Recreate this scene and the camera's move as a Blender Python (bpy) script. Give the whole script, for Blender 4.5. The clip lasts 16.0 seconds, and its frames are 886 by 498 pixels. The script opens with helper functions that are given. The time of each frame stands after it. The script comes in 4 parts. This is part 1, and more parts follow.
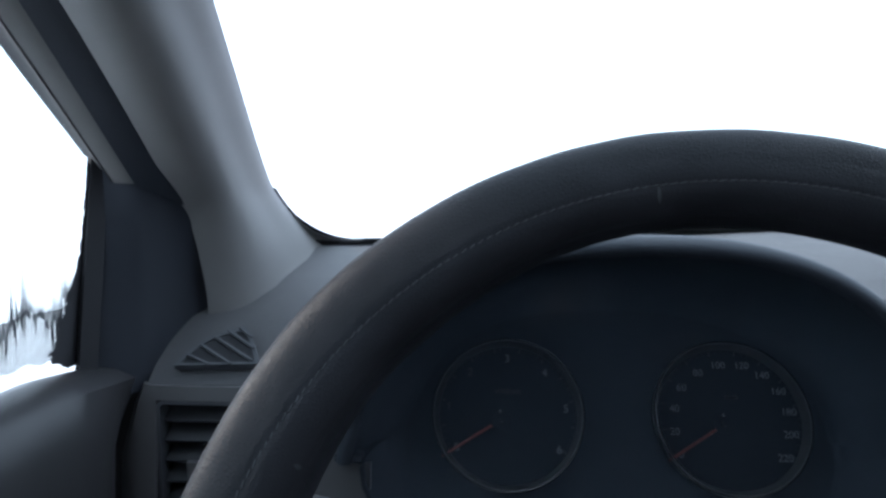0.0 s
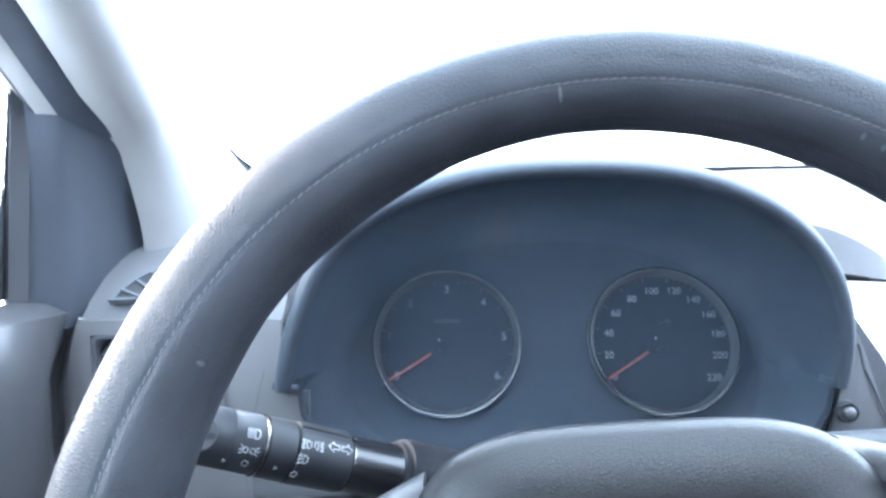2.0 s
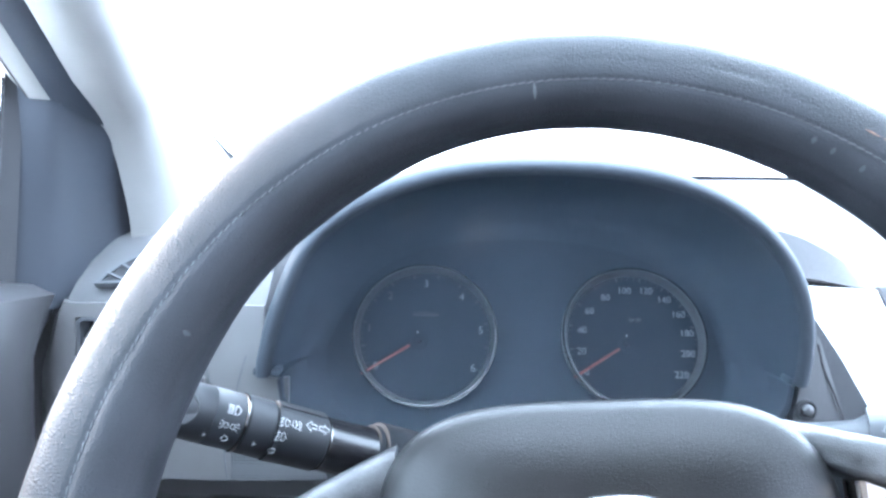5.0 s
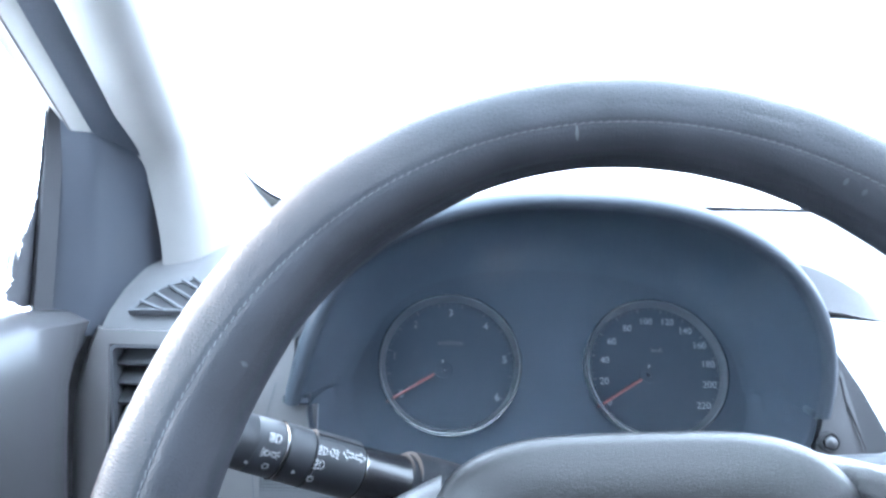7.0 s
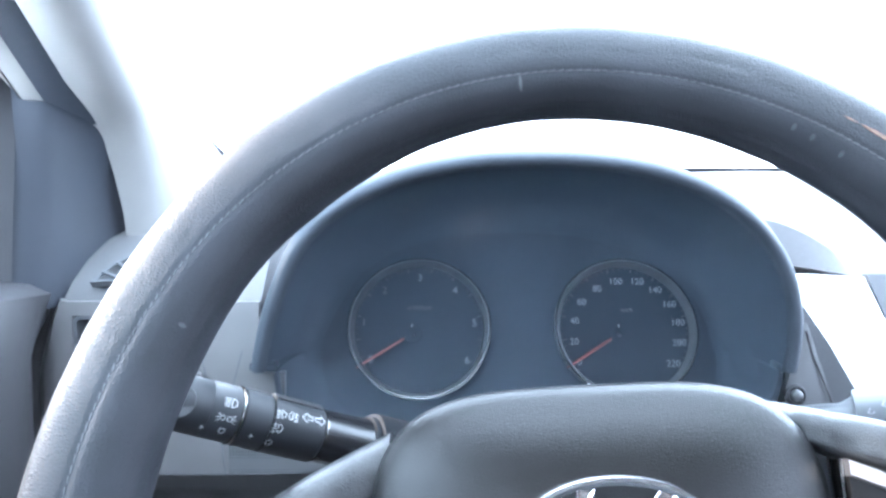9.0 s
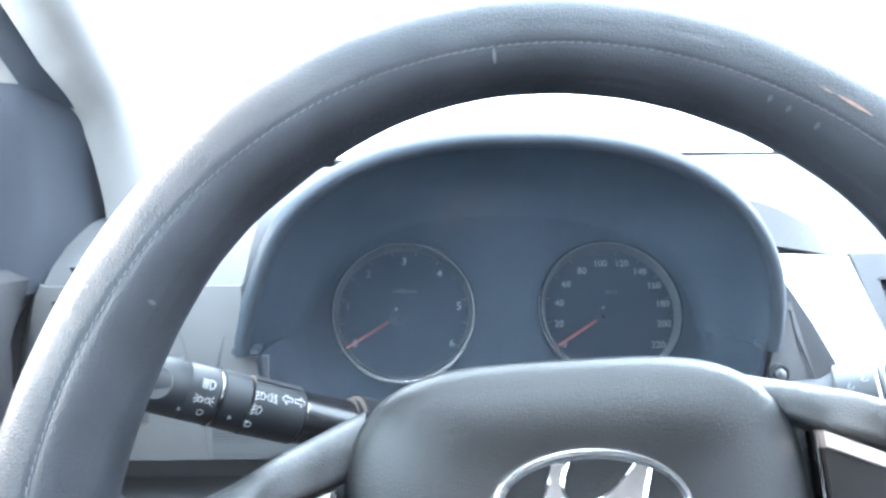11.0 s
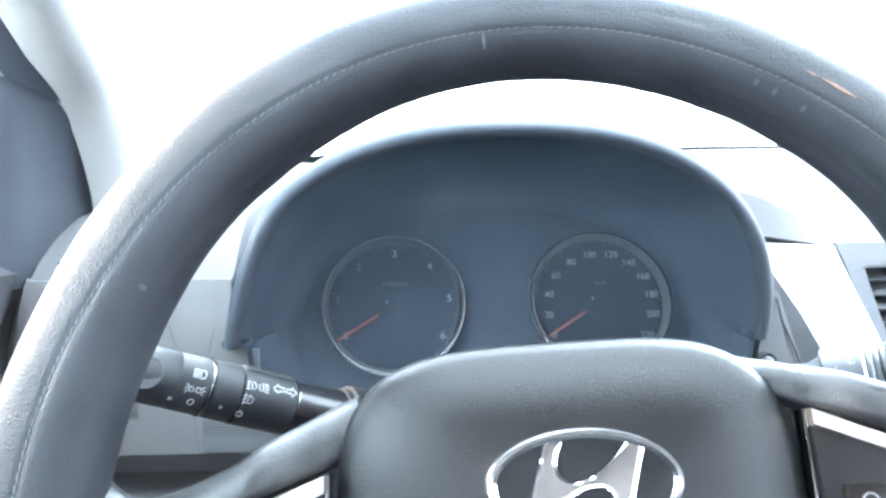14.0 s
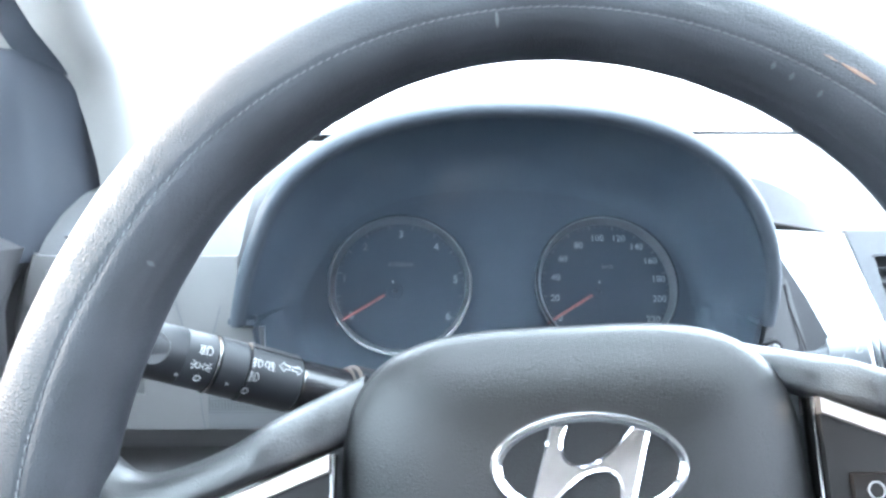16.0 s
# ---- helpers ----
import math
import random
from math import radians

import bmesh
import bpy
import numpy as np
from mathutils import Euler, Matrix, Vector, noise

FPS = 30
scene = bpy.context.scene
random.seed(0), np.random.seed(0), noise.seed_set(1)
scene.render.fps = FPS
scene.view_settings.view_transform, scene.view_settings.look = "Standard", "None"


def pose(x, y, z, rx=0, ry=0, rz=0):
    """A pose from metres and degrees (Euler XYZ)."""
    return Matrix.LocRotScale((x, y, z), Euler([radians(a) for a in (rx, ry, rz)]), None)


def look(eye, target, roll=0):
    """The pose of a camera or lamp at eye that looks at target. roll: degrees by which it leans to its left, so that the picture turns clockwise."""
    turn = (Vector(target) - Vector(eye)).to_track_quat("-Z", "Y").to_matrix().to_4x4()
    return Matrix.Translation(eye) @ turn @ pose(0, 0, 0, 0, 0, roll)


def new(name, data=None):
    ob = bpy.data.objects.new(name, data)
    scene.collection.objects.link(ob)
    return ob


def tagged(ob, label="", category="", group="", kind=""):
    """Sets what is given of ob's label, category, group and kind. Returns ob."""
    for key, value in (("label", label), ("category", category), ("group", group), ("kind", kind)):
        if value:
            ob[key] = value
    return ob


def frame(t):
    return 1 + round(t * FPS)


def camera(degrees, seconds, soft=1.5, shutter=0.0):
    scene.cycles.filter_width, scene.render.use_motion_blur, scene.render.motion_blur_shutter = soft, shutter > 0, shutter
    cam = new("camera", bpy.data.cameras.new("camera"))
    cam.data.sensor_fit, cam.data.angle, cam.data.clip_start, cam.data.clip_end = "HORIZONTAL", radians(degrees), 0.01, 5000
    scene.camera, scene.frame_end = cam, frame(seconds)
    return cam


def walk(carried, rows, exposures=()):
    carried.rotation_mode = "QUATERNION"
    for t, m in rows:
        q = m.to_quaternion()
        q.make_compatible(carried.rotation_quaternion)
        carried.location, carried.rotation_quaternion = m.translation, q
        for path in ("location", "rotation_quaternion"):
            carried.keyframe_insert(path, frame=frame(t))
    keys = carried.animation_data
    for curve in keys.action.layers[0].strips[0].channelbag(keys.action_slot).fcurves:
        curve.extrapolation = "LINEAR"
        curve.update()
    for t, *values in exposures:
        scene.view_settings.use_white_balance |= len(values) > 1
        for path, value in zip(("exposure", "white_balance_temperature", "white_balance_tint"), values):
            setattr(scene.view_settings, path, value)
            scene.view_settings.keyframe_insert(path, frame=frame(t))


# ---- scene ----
cam = camera(66.2, 16.0, 2.8, 0.5)
PATH = [
    (0.0, pose(-0.0835, -0.1668, 0.1547, 84.948, 0.045, 3.342)),
    (0.5, pose(-0.0844, -0.1687, 0.1504, 84.162, 0.194, 2.859)),
    (1.0, pose(-0.0724, -0.1650, 0.1386, 82.395, 0.424, 2.902)),
    (1.5, pose(-0.0654, -0.1685, 0.1343, 82.326, 1.046, 1.937)),
    (2.0, pose(-0.0607, -0.1701, 0.1338, 81.818, 0.763, 0.872)),
    (2.5, pose(-0.0584, -0.1761, 0.1333, 82.208, 0.596, 0.020)),
    (3.0, pose(-0.0542, -0.1797, 0.1314, 82.621, 1.288, -0.794)),
    (3.5, pose(-0.0520, -0.1811, 0.1311, 82.978, 1.388, -1.209)),
    (4.0, pose(-0.0515, -0.1812, 0.1314, 82.718, 1.136, -0.913)),
    (4.2, pose(-0.0530, -0.1829, 0.1306, 82.356, 0.442, -0.609)),
    (6.5, pose(-0.0674, -0.1863, 0.1270, 82.390, -1.657, 0.042)),
    (7.0, pose(-0.0739, -0.1931, 0.1325, 84.441, -1.504, 0.082)),
    (7.5, pose(-0.0512, -0.1930, 0.1326, 83.815, 1.174, -0.989)),
    (8.0, pose(-0.0552, -0.1920, 0.1320, 83.669, 0.454, -0.413)),
    (8.5, pose(-0.0564, -0.1910, 0.1303, 83.182, -0.051, -0.467)),
    (9.0, pose(-0.0554, -0.1898, 0.1259, 82.194, -0.213, -0.606)),
    (11.3, pose(-0.0480, -0.1884, 0.1180, 81.464, 0.423, -1.455)),
    (11.5, pose(-0.0489, -0.1893, 0.1169, 81.737, 0.475, -1.855)),
    (12.0, pose(-0.0503, -0.1897, 0.1173, 81.614, 0.083, -1.832)),
    (12.5, pose(-0.0517, -0.1895, 0.1170, 81.633, -0.057, -1.718)),
    (13.0, pose(-0.0505, -0.1893, 0.1146, 81.470, 0.223, -1.788)),
    (13.5, pose(-0.0501, -0.1892, 0.1137, 81.384, 0.270, -1.660)),
    (14.0, pose(-0.0492, -0.1901, 0.1139, 81.551, 0.501, -2.171)),
    (14.5, pose(-0.0500, -0.1895, 0.1133, 81.568, 0.188, -1.969)),
    (15.0, pose(-0.0499, -0.1896, 0.1125, 81.617, -0.003, -2.191)),
    (15.5, pose(-0.0496, -0.1894, 0.1114, 81.507, 0.211, -2.243)),
    (16.0, pose(-0.0506, -0.1885, 0.1137, 79.946, -0.413, -1.620)),
]
EXPOSURES = [
    (0.0, 0.65, 5150, 8), (0.25, 1.10, 5150, 8), (0.5, 1.82, 5150, 8), (0.8, 2.5, 5100, 8), (1.2, 3.25, 5150, 8), (2.0, 3.85, 5050, 8),
    (4.2, 4.03, 5050, 8), (9.0, 4.0, 5050, 8), (11.5, 4.26, 5340, 5), (16.0, 4.29, 5400, 5),
]
walk(cam, PATH, EXPOSURES)

# ---- light ----
world = bpy.data.worlds.new("world")
scene.world = world
world.use_nodes = True
wn = world.node_tree.nodes
sky = wn.new("ShaderNodeTexSky")
sky.sky_type = "NISHITA"
sky.sun_disc = False
SUN_EL, SUN_AZ = 29.0, -82.0         # degrees; azimuth from straight ahead, negative to the driver's door
sky.sun_elevation = radians(SUN_EL)
sky.sun_rotation = radians(SUN_AZ)
sky.air_density, sky.dust_density = 0.6, 2.5
wn["Background"].inputs["Strength"].default_value = 0.15
# bright thin cloud over most of the sky
cloud = wn.new("ShaderNodeMix")
cloud.data_type = "RGBA"
cloud.inputs["Factor"].default_value = 0.95
cloud.inputs["B"].default_value = (9.6, 9.65, 9.75, 1)
world.node_tree.links.new(sky.outputs[0], cloud.inputs["A"])
world.node_tree.links.new(cloud.outputs["Result"], wn["Background"].inputs["Color"])

sun = new("sun", bpy.data.lights.new("sun", "SUN"))
sun.data.energy, sun.data.angle, sun.data.color = 2.4, radians(7), (1.0, 0.76, 0.55)
sun_way = Vector((math.sin(radians(SUN_AZ)) * math.cos(radians(SUN_EL)), math.cos(radians(SUN_AZ)) * math.cos(radians(SUN_EL)), math.sin(radians(SUN_EL))))
sun.matrix_world = look(tuple(sun_way * 30), (0, 0, 0))


# ---- materials ----
def material(name, colour, rough=0.5, metal=0.0, grain=0.0, grain_size=0.001, vary=0.12, coat=0.0, cells=False, wear=0.0, wear_size=0.03, spec=0.5):
    """Two scales of variation: fine relief of grain_size metres, and slow changes of tone and gloss."""
    m = bpy.data.materials.new(name)
    m.use_nodes = True
    n, l = m.node_tree.nodes, m.node_tree.links
    b = n["Principled BSDF"]
    b.inputs["Roughness"].default_value = rough
    b.inputs["Metallic"].default_value = metal
    b.inputs["Coat Weight"].default_value = coat
    b.inputs["Specular IOR Level"].default_value = spec
    co = n.new("ShaderNodeTexCoord")
    slow = n.new("ShaderNodeTexNoise")
    slow.inputs["Scale"].default_value = 1.0 / wear_size
    slow.inputs["Detail"].default_value = 6.0
    l.new(co.outputs["Object"], slow.inputs["Vector"])
    ramp = n.new("ShaderNodeMapRange")
    ramp.inputs["From Min"].default_value, ramp.inputs["From Max"].default_value = 0.3, 0.7
    ramp.inputs["To Min"].default_value, ramp.inputs["To Max"].default_value = 1.0 - vary, 1.0 + vary
    l.new(slow.outputs["Fac"], ramp.inputs["Value"])
    mul = n.new("ShaderNodeVectorMath")
    mul.operation = "SCALE"
    mul.inputs[0].default_value = colour
    l.new(ramp.outputs["Result"], mul.inputs["Scale"])
    colour_out = mul.outputs["Vector"]
    if wear:
        # pale dust and scuffs in patches
        fleck = n.new("ShaderNodeTexNoise")
        fleck.inputs["Scale"].default_value = 900.0
        fleck.inputs["Detail"].default_value = 3.0
        l.new(co.outputs["Object"], fleck.inputs["Vector"])
        both = n.new("ShaderNodeMath")
        both.operation = "MULTIPLY"
        l.new(fleck.outputs["Fac"], both.inputs[0])
        l.new(slow.outputs["Fac"], both.inputs[1])
        cut = n.new("ShaderNodeMapRange")
        cut.inputs["From Min"].default_value, cut.inputs["From Max"].default_value = 0.30, 0.42
        cut.inputs["To Max"].default_value = wear
        l.new(both.outputs[0], cut.inputs["Value"])
        mix = n.new("ShaderNodeMix")
        mix.data_type = "RGBA"
        mix.inputs["B"].default_value = (0.42, 0.41, 0.39, 1)
        l.new(cut.outputs["Result"], mix.inputs["Factor"])
        l.new(colour_out, mix.inputs["A"])
        colour_out = mix.outputs["Result"]
    l.new(colour_out, b.inputs["Base Color"])
    rr = n.new("ShaderNodeMapRange")
    rr.inputs["From Min"].default_value, rr.inputs["From Max"].default_value = 0.3, 0.7
    rr.inputs["To Min"].default_value, rr.inputs["To Max"].default_value = max(rough - 0.5 * vary * rough - 0.01, 0.02), min(rough + 0.5 * vary * rough + 0.01, 1.0)
    l.new(slow.outputs["Fac"], rr.inputs["Value"])
    l.new(rr.outputs["Result"], b.inputs["Roughness"])
    if grain:
        if cells:
            tex = n.new("ShaderNodeTexVoronoi")
            tex.feature = "DISTANCE_TO_EDGE"
            out = tex.outputs["Distance"]
        else:
            tex = n.new("ShaderNodeTexNoise")
            tex.inputs["Detail"].default_value = 3.0
            out = tex.outputs["Fac"]
        tex.inputs["Scale"].default_value = 1.0 / grain_size
        l.new(co.outputs["Object"], tex.inputs["Vector"])
        if cells:
            lim = n.new("ShaderNodeMapRange")
            lim.inputs["From Max"].default_value = 0.35
            l.new(out, lim.inputs["Value"])
            out = lim.outputs["Result"]
        bump = n.new("ShaderNodeBump")
        bump.inputs["Strength"].default_value = grain
        bump.inputs["Distance"].default_value = grain_size * 0.35
        l.new(out, bump.inputs["Height"])
        l.new(bump.outputs["Normal"], b.inputs["Normal"])
    return m


def glass_material(name, tint=(1, 1, 1), rough=0.0, reflect=0.05):
    """A pane: lets light straight through, with a faint even gloss."""
    m = bpy.data.materials.new(name)
    m.use_nodes = True
    n, l = m.node_tree.nodes, m.node_tree.links
    n.remove(n["Principled BSDF"])
    clear, gloss, mix = n.new("ShaderNodeBsdfTransparent"), n.new("ShaderNodeBsdfGlossy"), n.new("ShaderNodeMixShader")
    clear.inputs["Color"].default_value = (*tint, 1)
    gloss.inputs["Roughness"].default_value = rough
    mix.inputs[0].default_value = reflect
    l.new(clear.outputs[0], mix.inputs[1])
    l.new(gloss.outputs[0], mix.inputs[2])
    l.new(mix.outputs[0], n["Material Output"].inputs["Surface"])
    return m


LEATHER = material("black_leather", (0.0180, 0.0188, 0.0218), 0.47, grain=0.29, grain_size=0.0012, cells=True, vary=0.2, spec=0.20)
LEATHER_FINE = material("soft_leather", (0.0125, 0.0124, 0.0128), 0.37, grain=0.26, grain_size=0.0011, cells=True, vary=0.2, spec=0.42)
PAD = material("grained_airbag_plastic", (0.0056, 0.0055, 0.0056), 0.36, grain=0.20, grain_size=0.0010, cells=True, vary=0.10, spec=0.235)
THREAD = material("grey_thread", (0.076, 0.078, 0.082), 0.9, grain=0.3, grain_size=0.0004, spec=0.1)
BLACK = material("black_plastic", (0.022, 0.023, 0.025), 0.5, grain=0.25, grain_size=0.0007, cells=True)
BLACK_DUSTY = material("dusty_black_plastic", (0.009, 0.010, 0.012), 0.7, grain=0.3, grain_size=0.0007, cells=True, wear=0.05, wear_size=0.012, spec=0.12)
KNOB = material("satin_grey_button", (0.05, 0.05, 0.053), 0.35, vary=0.08)
GLOSSY = material("glossy_black_plastic", (0.008, 0.008, 0.009), 0.24, vary=0.1, spec=0.4)
SWITCH = material("brown_black_switch_plastic", (0.0085, 0.0075, 0.0070), 0.30, vary=0.15, spec=0.10)
STALK = material("satin_black_plastic", (0.012, 0.013, 0.015), 0.5, grain=0.12, grain_size=0.0006, spec=0.28)
STALK_GREY = material("satin_grey_plastic", (0.050, 0.052, 0.056), 0.42, grain=0.12, grain_size=0.0006, spec=0.4)
HOOD = material("soft_black_hood", (0.034, 0.040, 0.049), 0.6, grain=0.2, grain_size=0.0009, cells=True, spec=0.3)
# dial, lining and plate: blacks lifted bluish to hold veiling glare in their colour
DIAL = material("veiled_dial_black", (0.021, 0.025, 0.032), 0.75, vary=0.08, spec=0.18)
LINING = material("veiled_hood_lining", (0.042, 0.050, 0.062), 0.85, grain=0.2, grain_size=0.0008, cells=True, vary=0.06, spec=0.15)
FACE_PLATE = material("veiled_gauge_plate", (0.037, 0.0435, 0.054), 0.85, grain=0.15, grain_size=0.0008, vary=0.06, spec=0.15)
DASH = material("grey_grained_dash", (0.057, 0.056, 0.058), 0.6, grain=0.5, grain_size=0.0010, cells=True, vary=0.06)
DASH_DARK = material("dark_grey_trim", (0.060, 0.062, 0.068), 0.6, grain=0.5, grain_size=0.0008, cells=True, vary=0.08)
PANEL_MID = material("mid_grey_panel", (0.034, 0.035, 0.037), 0.55, grain=0.25, grain_size=0.0008, cells=True, vary=0.06)
PANEL_DARK = material("dark_grey_wedge_panel", (0.024, 0.026, 0.029), 0.55, grain=0.3, grain_size=0.0008, cells=True, vary=0.06)
DOOR = material("dark_grey_door_trim", (0.0305, 0.0300, 0.0315), 0.40, grain=0.22, grain_size=0.0008, cells=True, vary=0.06)
FACIA = material("grey_facia_plastic", (0.086, 0.0835, 0.0835), 0.45, grain=0.2, grain_size=0.0007, vary=0.06)
GRILLE = material("perforated_grille", (0.075, 0.076, 0.079), 0.55, grain=0.2, grain_size=0.0008, vary=0.05)
# rows of fine dark holes
gn, gl = GRILLE.node_tree.nodes, GRILLE.node_tree.links
holes, g_step, g_mix, g_co = gn.new("ShaderNodeTexVoronoi"), gn.new("ShaderNodeMapRange"), gn.new("ShaderNodeMix"), gn.new("ShaderNodeTexCoord")
holes.inputs["Scale"].default_value, holes.inputs["Randomness"].default_value = 520.0, 0.0
g_step.inputs["From Min"].default_value, g_step.inputs["From Max"].default_value = 0.28, 0.42
g_mix.data_type = "RGBA"
g_mix.inputs["A"].default_value = (0.012, 0.012, 0.013, 1)
g_mix.inputs["B"].default_value = (0.075, 0.076, 0.079, 1)
gl.new(g_co.outputs["Object"], holes.inputs["Vector"])
gl.new(holes.outputs["Distance"], g_step.inputs["Value"])
gl.new(g_step.outputs["Result"], g_mix.inputs["Factor"])
gl.new(g_mix.outputs["Result"], gn["Principled BSDF"].inputs["Base Color"])
SILVER = material("silver_paint", (0.62, 0.63, 0.64), 0.38, metal=0.2, vary=0.02)
PILLAR = material("light_grey_pillar_trim", (0.118, 0.114, 0.110), 0.5, grain=0.3, grain_size=0.0008, vary=0.05, spec=0.35)
SEATING = material("dark_seat_fabric", (0.035, 0.035, 0.038), 0.95, grain=0.7, grain_size=0.002)
LINER = material("grey_headliner", (0.12, 0.118, 0.116), 0.95, grain=0.6, grain_size=0.0015, vary=0.06)
SAIL = material("dark_sail_plastic", (0.0125, 0.0150, 0.0210), 0.6, grain=0.4, grain_size=0.0008, cells=True, spec=0.3)
RUBBER = material("black_rubber", (0.016, 0.016, 0.018), 0.9, grain=0.3, grain_size=0.0012)
CHROME = material("chrome", (0.80, 0.80, 0.81), 0.10, metal=1.0, vary=0.05)
BEZEL = material("dull_bezel_metal", (0.15, 0.148, 0.146), 0.22, metal=1.0, vary=0.05)
# emblem chrome darkened to paint in the dim cabin it mirrors
EMBLEM = material("emblem_chrome_dark_reflection", (0.40, 0.37, 0.345), 0.22, metal=1.0, vary=0.08, wear_size=0.008)
SATIN = material("satin_chrome", (0.33, 0.29, 0.265), 0.42, metal=1.0, vary=0.05)
RING = material("grey_gauge_ring", (0.10, 0.10, 0.105), 0.35, metal=0.5, vary=0.08)
PRINT = material("white_print", (0.32, 0.32, 0.325), 0.6, vary=0.05)
DIAL_PRINT = material("pale_dial_print", (0.15, 0.15, 0.157), 0.6, vary=0.05)
PRINT_DIM = material("grey_print", (0.05, 0.052, 0.056), 0.6, vary=0.05)
NEEDLE = material("red_needle", (0.14, 0.032, 0.024), 0.45, vary=0.1)
TAN = material("tan_leather_mark", (0.105, 0.056, 0.036), 0.7, grain=0.5, grain_size=0.0012, vary=0.45, wear_size=0.002)
SCUFF = material("pale_scuff", (0.027, 0.030, 0.035), 0.6, grain=0.5, grain_size=0.0012, vary=0.3, wear_size=0.004)
CARPET = material("dark_carpet", (0.03, 0.03, 0.032), 1.0, grain=0.9, grain_size=0.003)
GRIME = material("dark_wet_grime", (0.032, 0.032, 0.036), 0.5, vary=0.3, wear_size=0.01)
SNOW = material("snow", (0.82, 0.82, 0.83), 0.7, grain=0.5, grain_size=0.4, vary=0.04, wear_size=6.0)
# translucent grey sheet for the pale grey band low in the side window
GREY_FILM = bpy.data.materials.new("thin_grey_film")
GREY_FILM.use_nodes = True
fn, fl = GREY_FILM.node_tree.nodes, GREY_FILM.node_tree.links
fn.remove(fn["Principled BSDF"])
f_clear, f_white, f_mix, f_noise, f_map = fn.new("ShaderNodeBsdfTransparent"), fn.new("ShaderNodeBsdfDiffuse"), fn.new("ShaderNodeMixShader"), fn.new("ShaderNodeTexNoise"), fn.new("ShaderNodeMapRange")
f_white.inputs["Color"].default_value = (0.225, 0.208, 0.198, 1)
f_noise.inputs["Scale"].default_value, f_noise.inputs["Detail"].default_value = 140.0, 5.0
f_map.inputs["From Min"].default_value, f_map.inputs["From Max"].default_value = 0.3, 0.7
f_map.inputs["To Min"].default_value, f_map.inputs["To Max"].default_value = 0.45, 0.85
fl.new(f_noise.outputs["Fac"], f_map.inputs["Value"])
fl.new(f_map.outputs["Result"], f_mix.inputs[0])
fl.new(f_clear.outputs[0], f_mix.inputs[1])
fl.new(f_white.outputs[0], f_mix.inputs[2])
fl.new(f_mix.outputs[0], fn["Material Output"].inputs["Surface"])
WINDSCREEN = glass_material("windscreen_glass", (0.97, 0.99, 0.98), reflect=0.03)
PANE = glass_material("side_glass", (0.95, 0.98, 0.97), reflect=0.03)
LENS = glass_material("gauge_lens", (0.95, 0.96, 0.97), reflect=0.02)
ln, ll = LENS.node_tree.nodes, LENS.node_tree.links
# faint bluish diffuse film over the lens paints in veiling glare
veil, film, amount = ln.new("ShaderNodeBsdfDiffuse"), ln.new("ShaderNodeMixShader"), ln.new("ShaderNodeTexNoise")
veil.inputs["Color"].default_value = (0.25, 0.34, 0.45, 1)
amount.inputs["Scale"].default_value = 14.0
level = ln.new("ShaderNodeMapRange")
level.inputs["To Min"].default_value, level.inputs["To Max"].default_value = 0.02, 0.035
ll.new(amount.outputs["Fac"], level.inputs["Value"])
ll.new(level.outputs["Result"], film.inputs[0])
ll.new(ln["Mix Shader"].outputs[0], film.inputs[1])
ll.new(veil.outputs[0], film.inputs[2])
ll.new(film.outputs[0], ln["Material Output"].inputs["Surface"])


# ---- mesh helpers ----
def finish(name, bm, mat, smooth=40):
    bmesh.ops.recalc_face_normals(bm, faces=bm.faces)
    me = bpy.data.meshes.new(name)
    bm.to_mesh(me)
    bm.free()
    me.materials.append(mat)
    if smooth:
        me.polygons.foreach_set("use_smooth", [True] * len(me.polygons))
        me.set_sharp_from_angle(angle=radians(smooth))
    return me


def part(name, bm, mat, parent=None, label="", smooth=40):
    ob = new(name, finish(name, bm, mat, smooth))
    if parent is not None:
        ob.parent = parent
    if label:
        tagged(ob, label)
    return ob


def empty(name, m=None):
    ob = new(name)
    ob.empty_display_size = 0.02
    if m is not None:
        ob.matrix_world = m
    return ob


def skin(rows, closed=False, caps=False, thick=0.0):
    """A sheet through rows of points; closed joins each row's ends; thick gives it depth."""
    bm = bmesh.new()
    vs = [[bm.verts.new(p) for p in row] for row in rows]
    for a, b in zip(vs, vs[1:]):
        n = len(a)
        for i in range(n if closed else n - 1):
            j = (i + 1) % n
            bm.faces.new((a[i], a[j], b[j], b[i]))
    if caps:
        bm.faces.new(vs[0])
        bm.faces.new(vs[-1])
    if thick:
        bmesh.ops.recalc_face_normals(bm, faces=bm.faces)
        bmesh.ops.solidify(bm, geom=bm.faces[:], thickness=thick)
    return bm


def slab(size, centre=(0, 0, 0), bevel=0.002, turn=(0, 0, 0)):
    bm = bmesh.new()
    bmesh.ops.create_cube(bm, size=1.0)
    bmesh.ops.scale(bm, vec=size, verts=bm.verts)
    if bevel:
        bmesh.ops.bevel(bm, geom=bm.edges[:], offset=bevel, segments=2, affect="EDGES", profile=0.6)
    bm.transform(pose(*centre, *turn))
    return bm


def rounded_outline(w, h, r, n=6):
    pts = []
    for cx, cy, a0 in ((w / 2 - r, h / 2 - r, 0), (-w / 2 + r, h / 2 - r, 90), (-w / 2 + r, -h / 2 + r, 180), (w / 2 - r, -h / 2 + r, 270)):
        for i in range(n + 1):
            a = radians(a0 + 90 * i / n)
            pts.append((cx + r * math.cos(a), cy + r * math.sin(a)))
    return pts


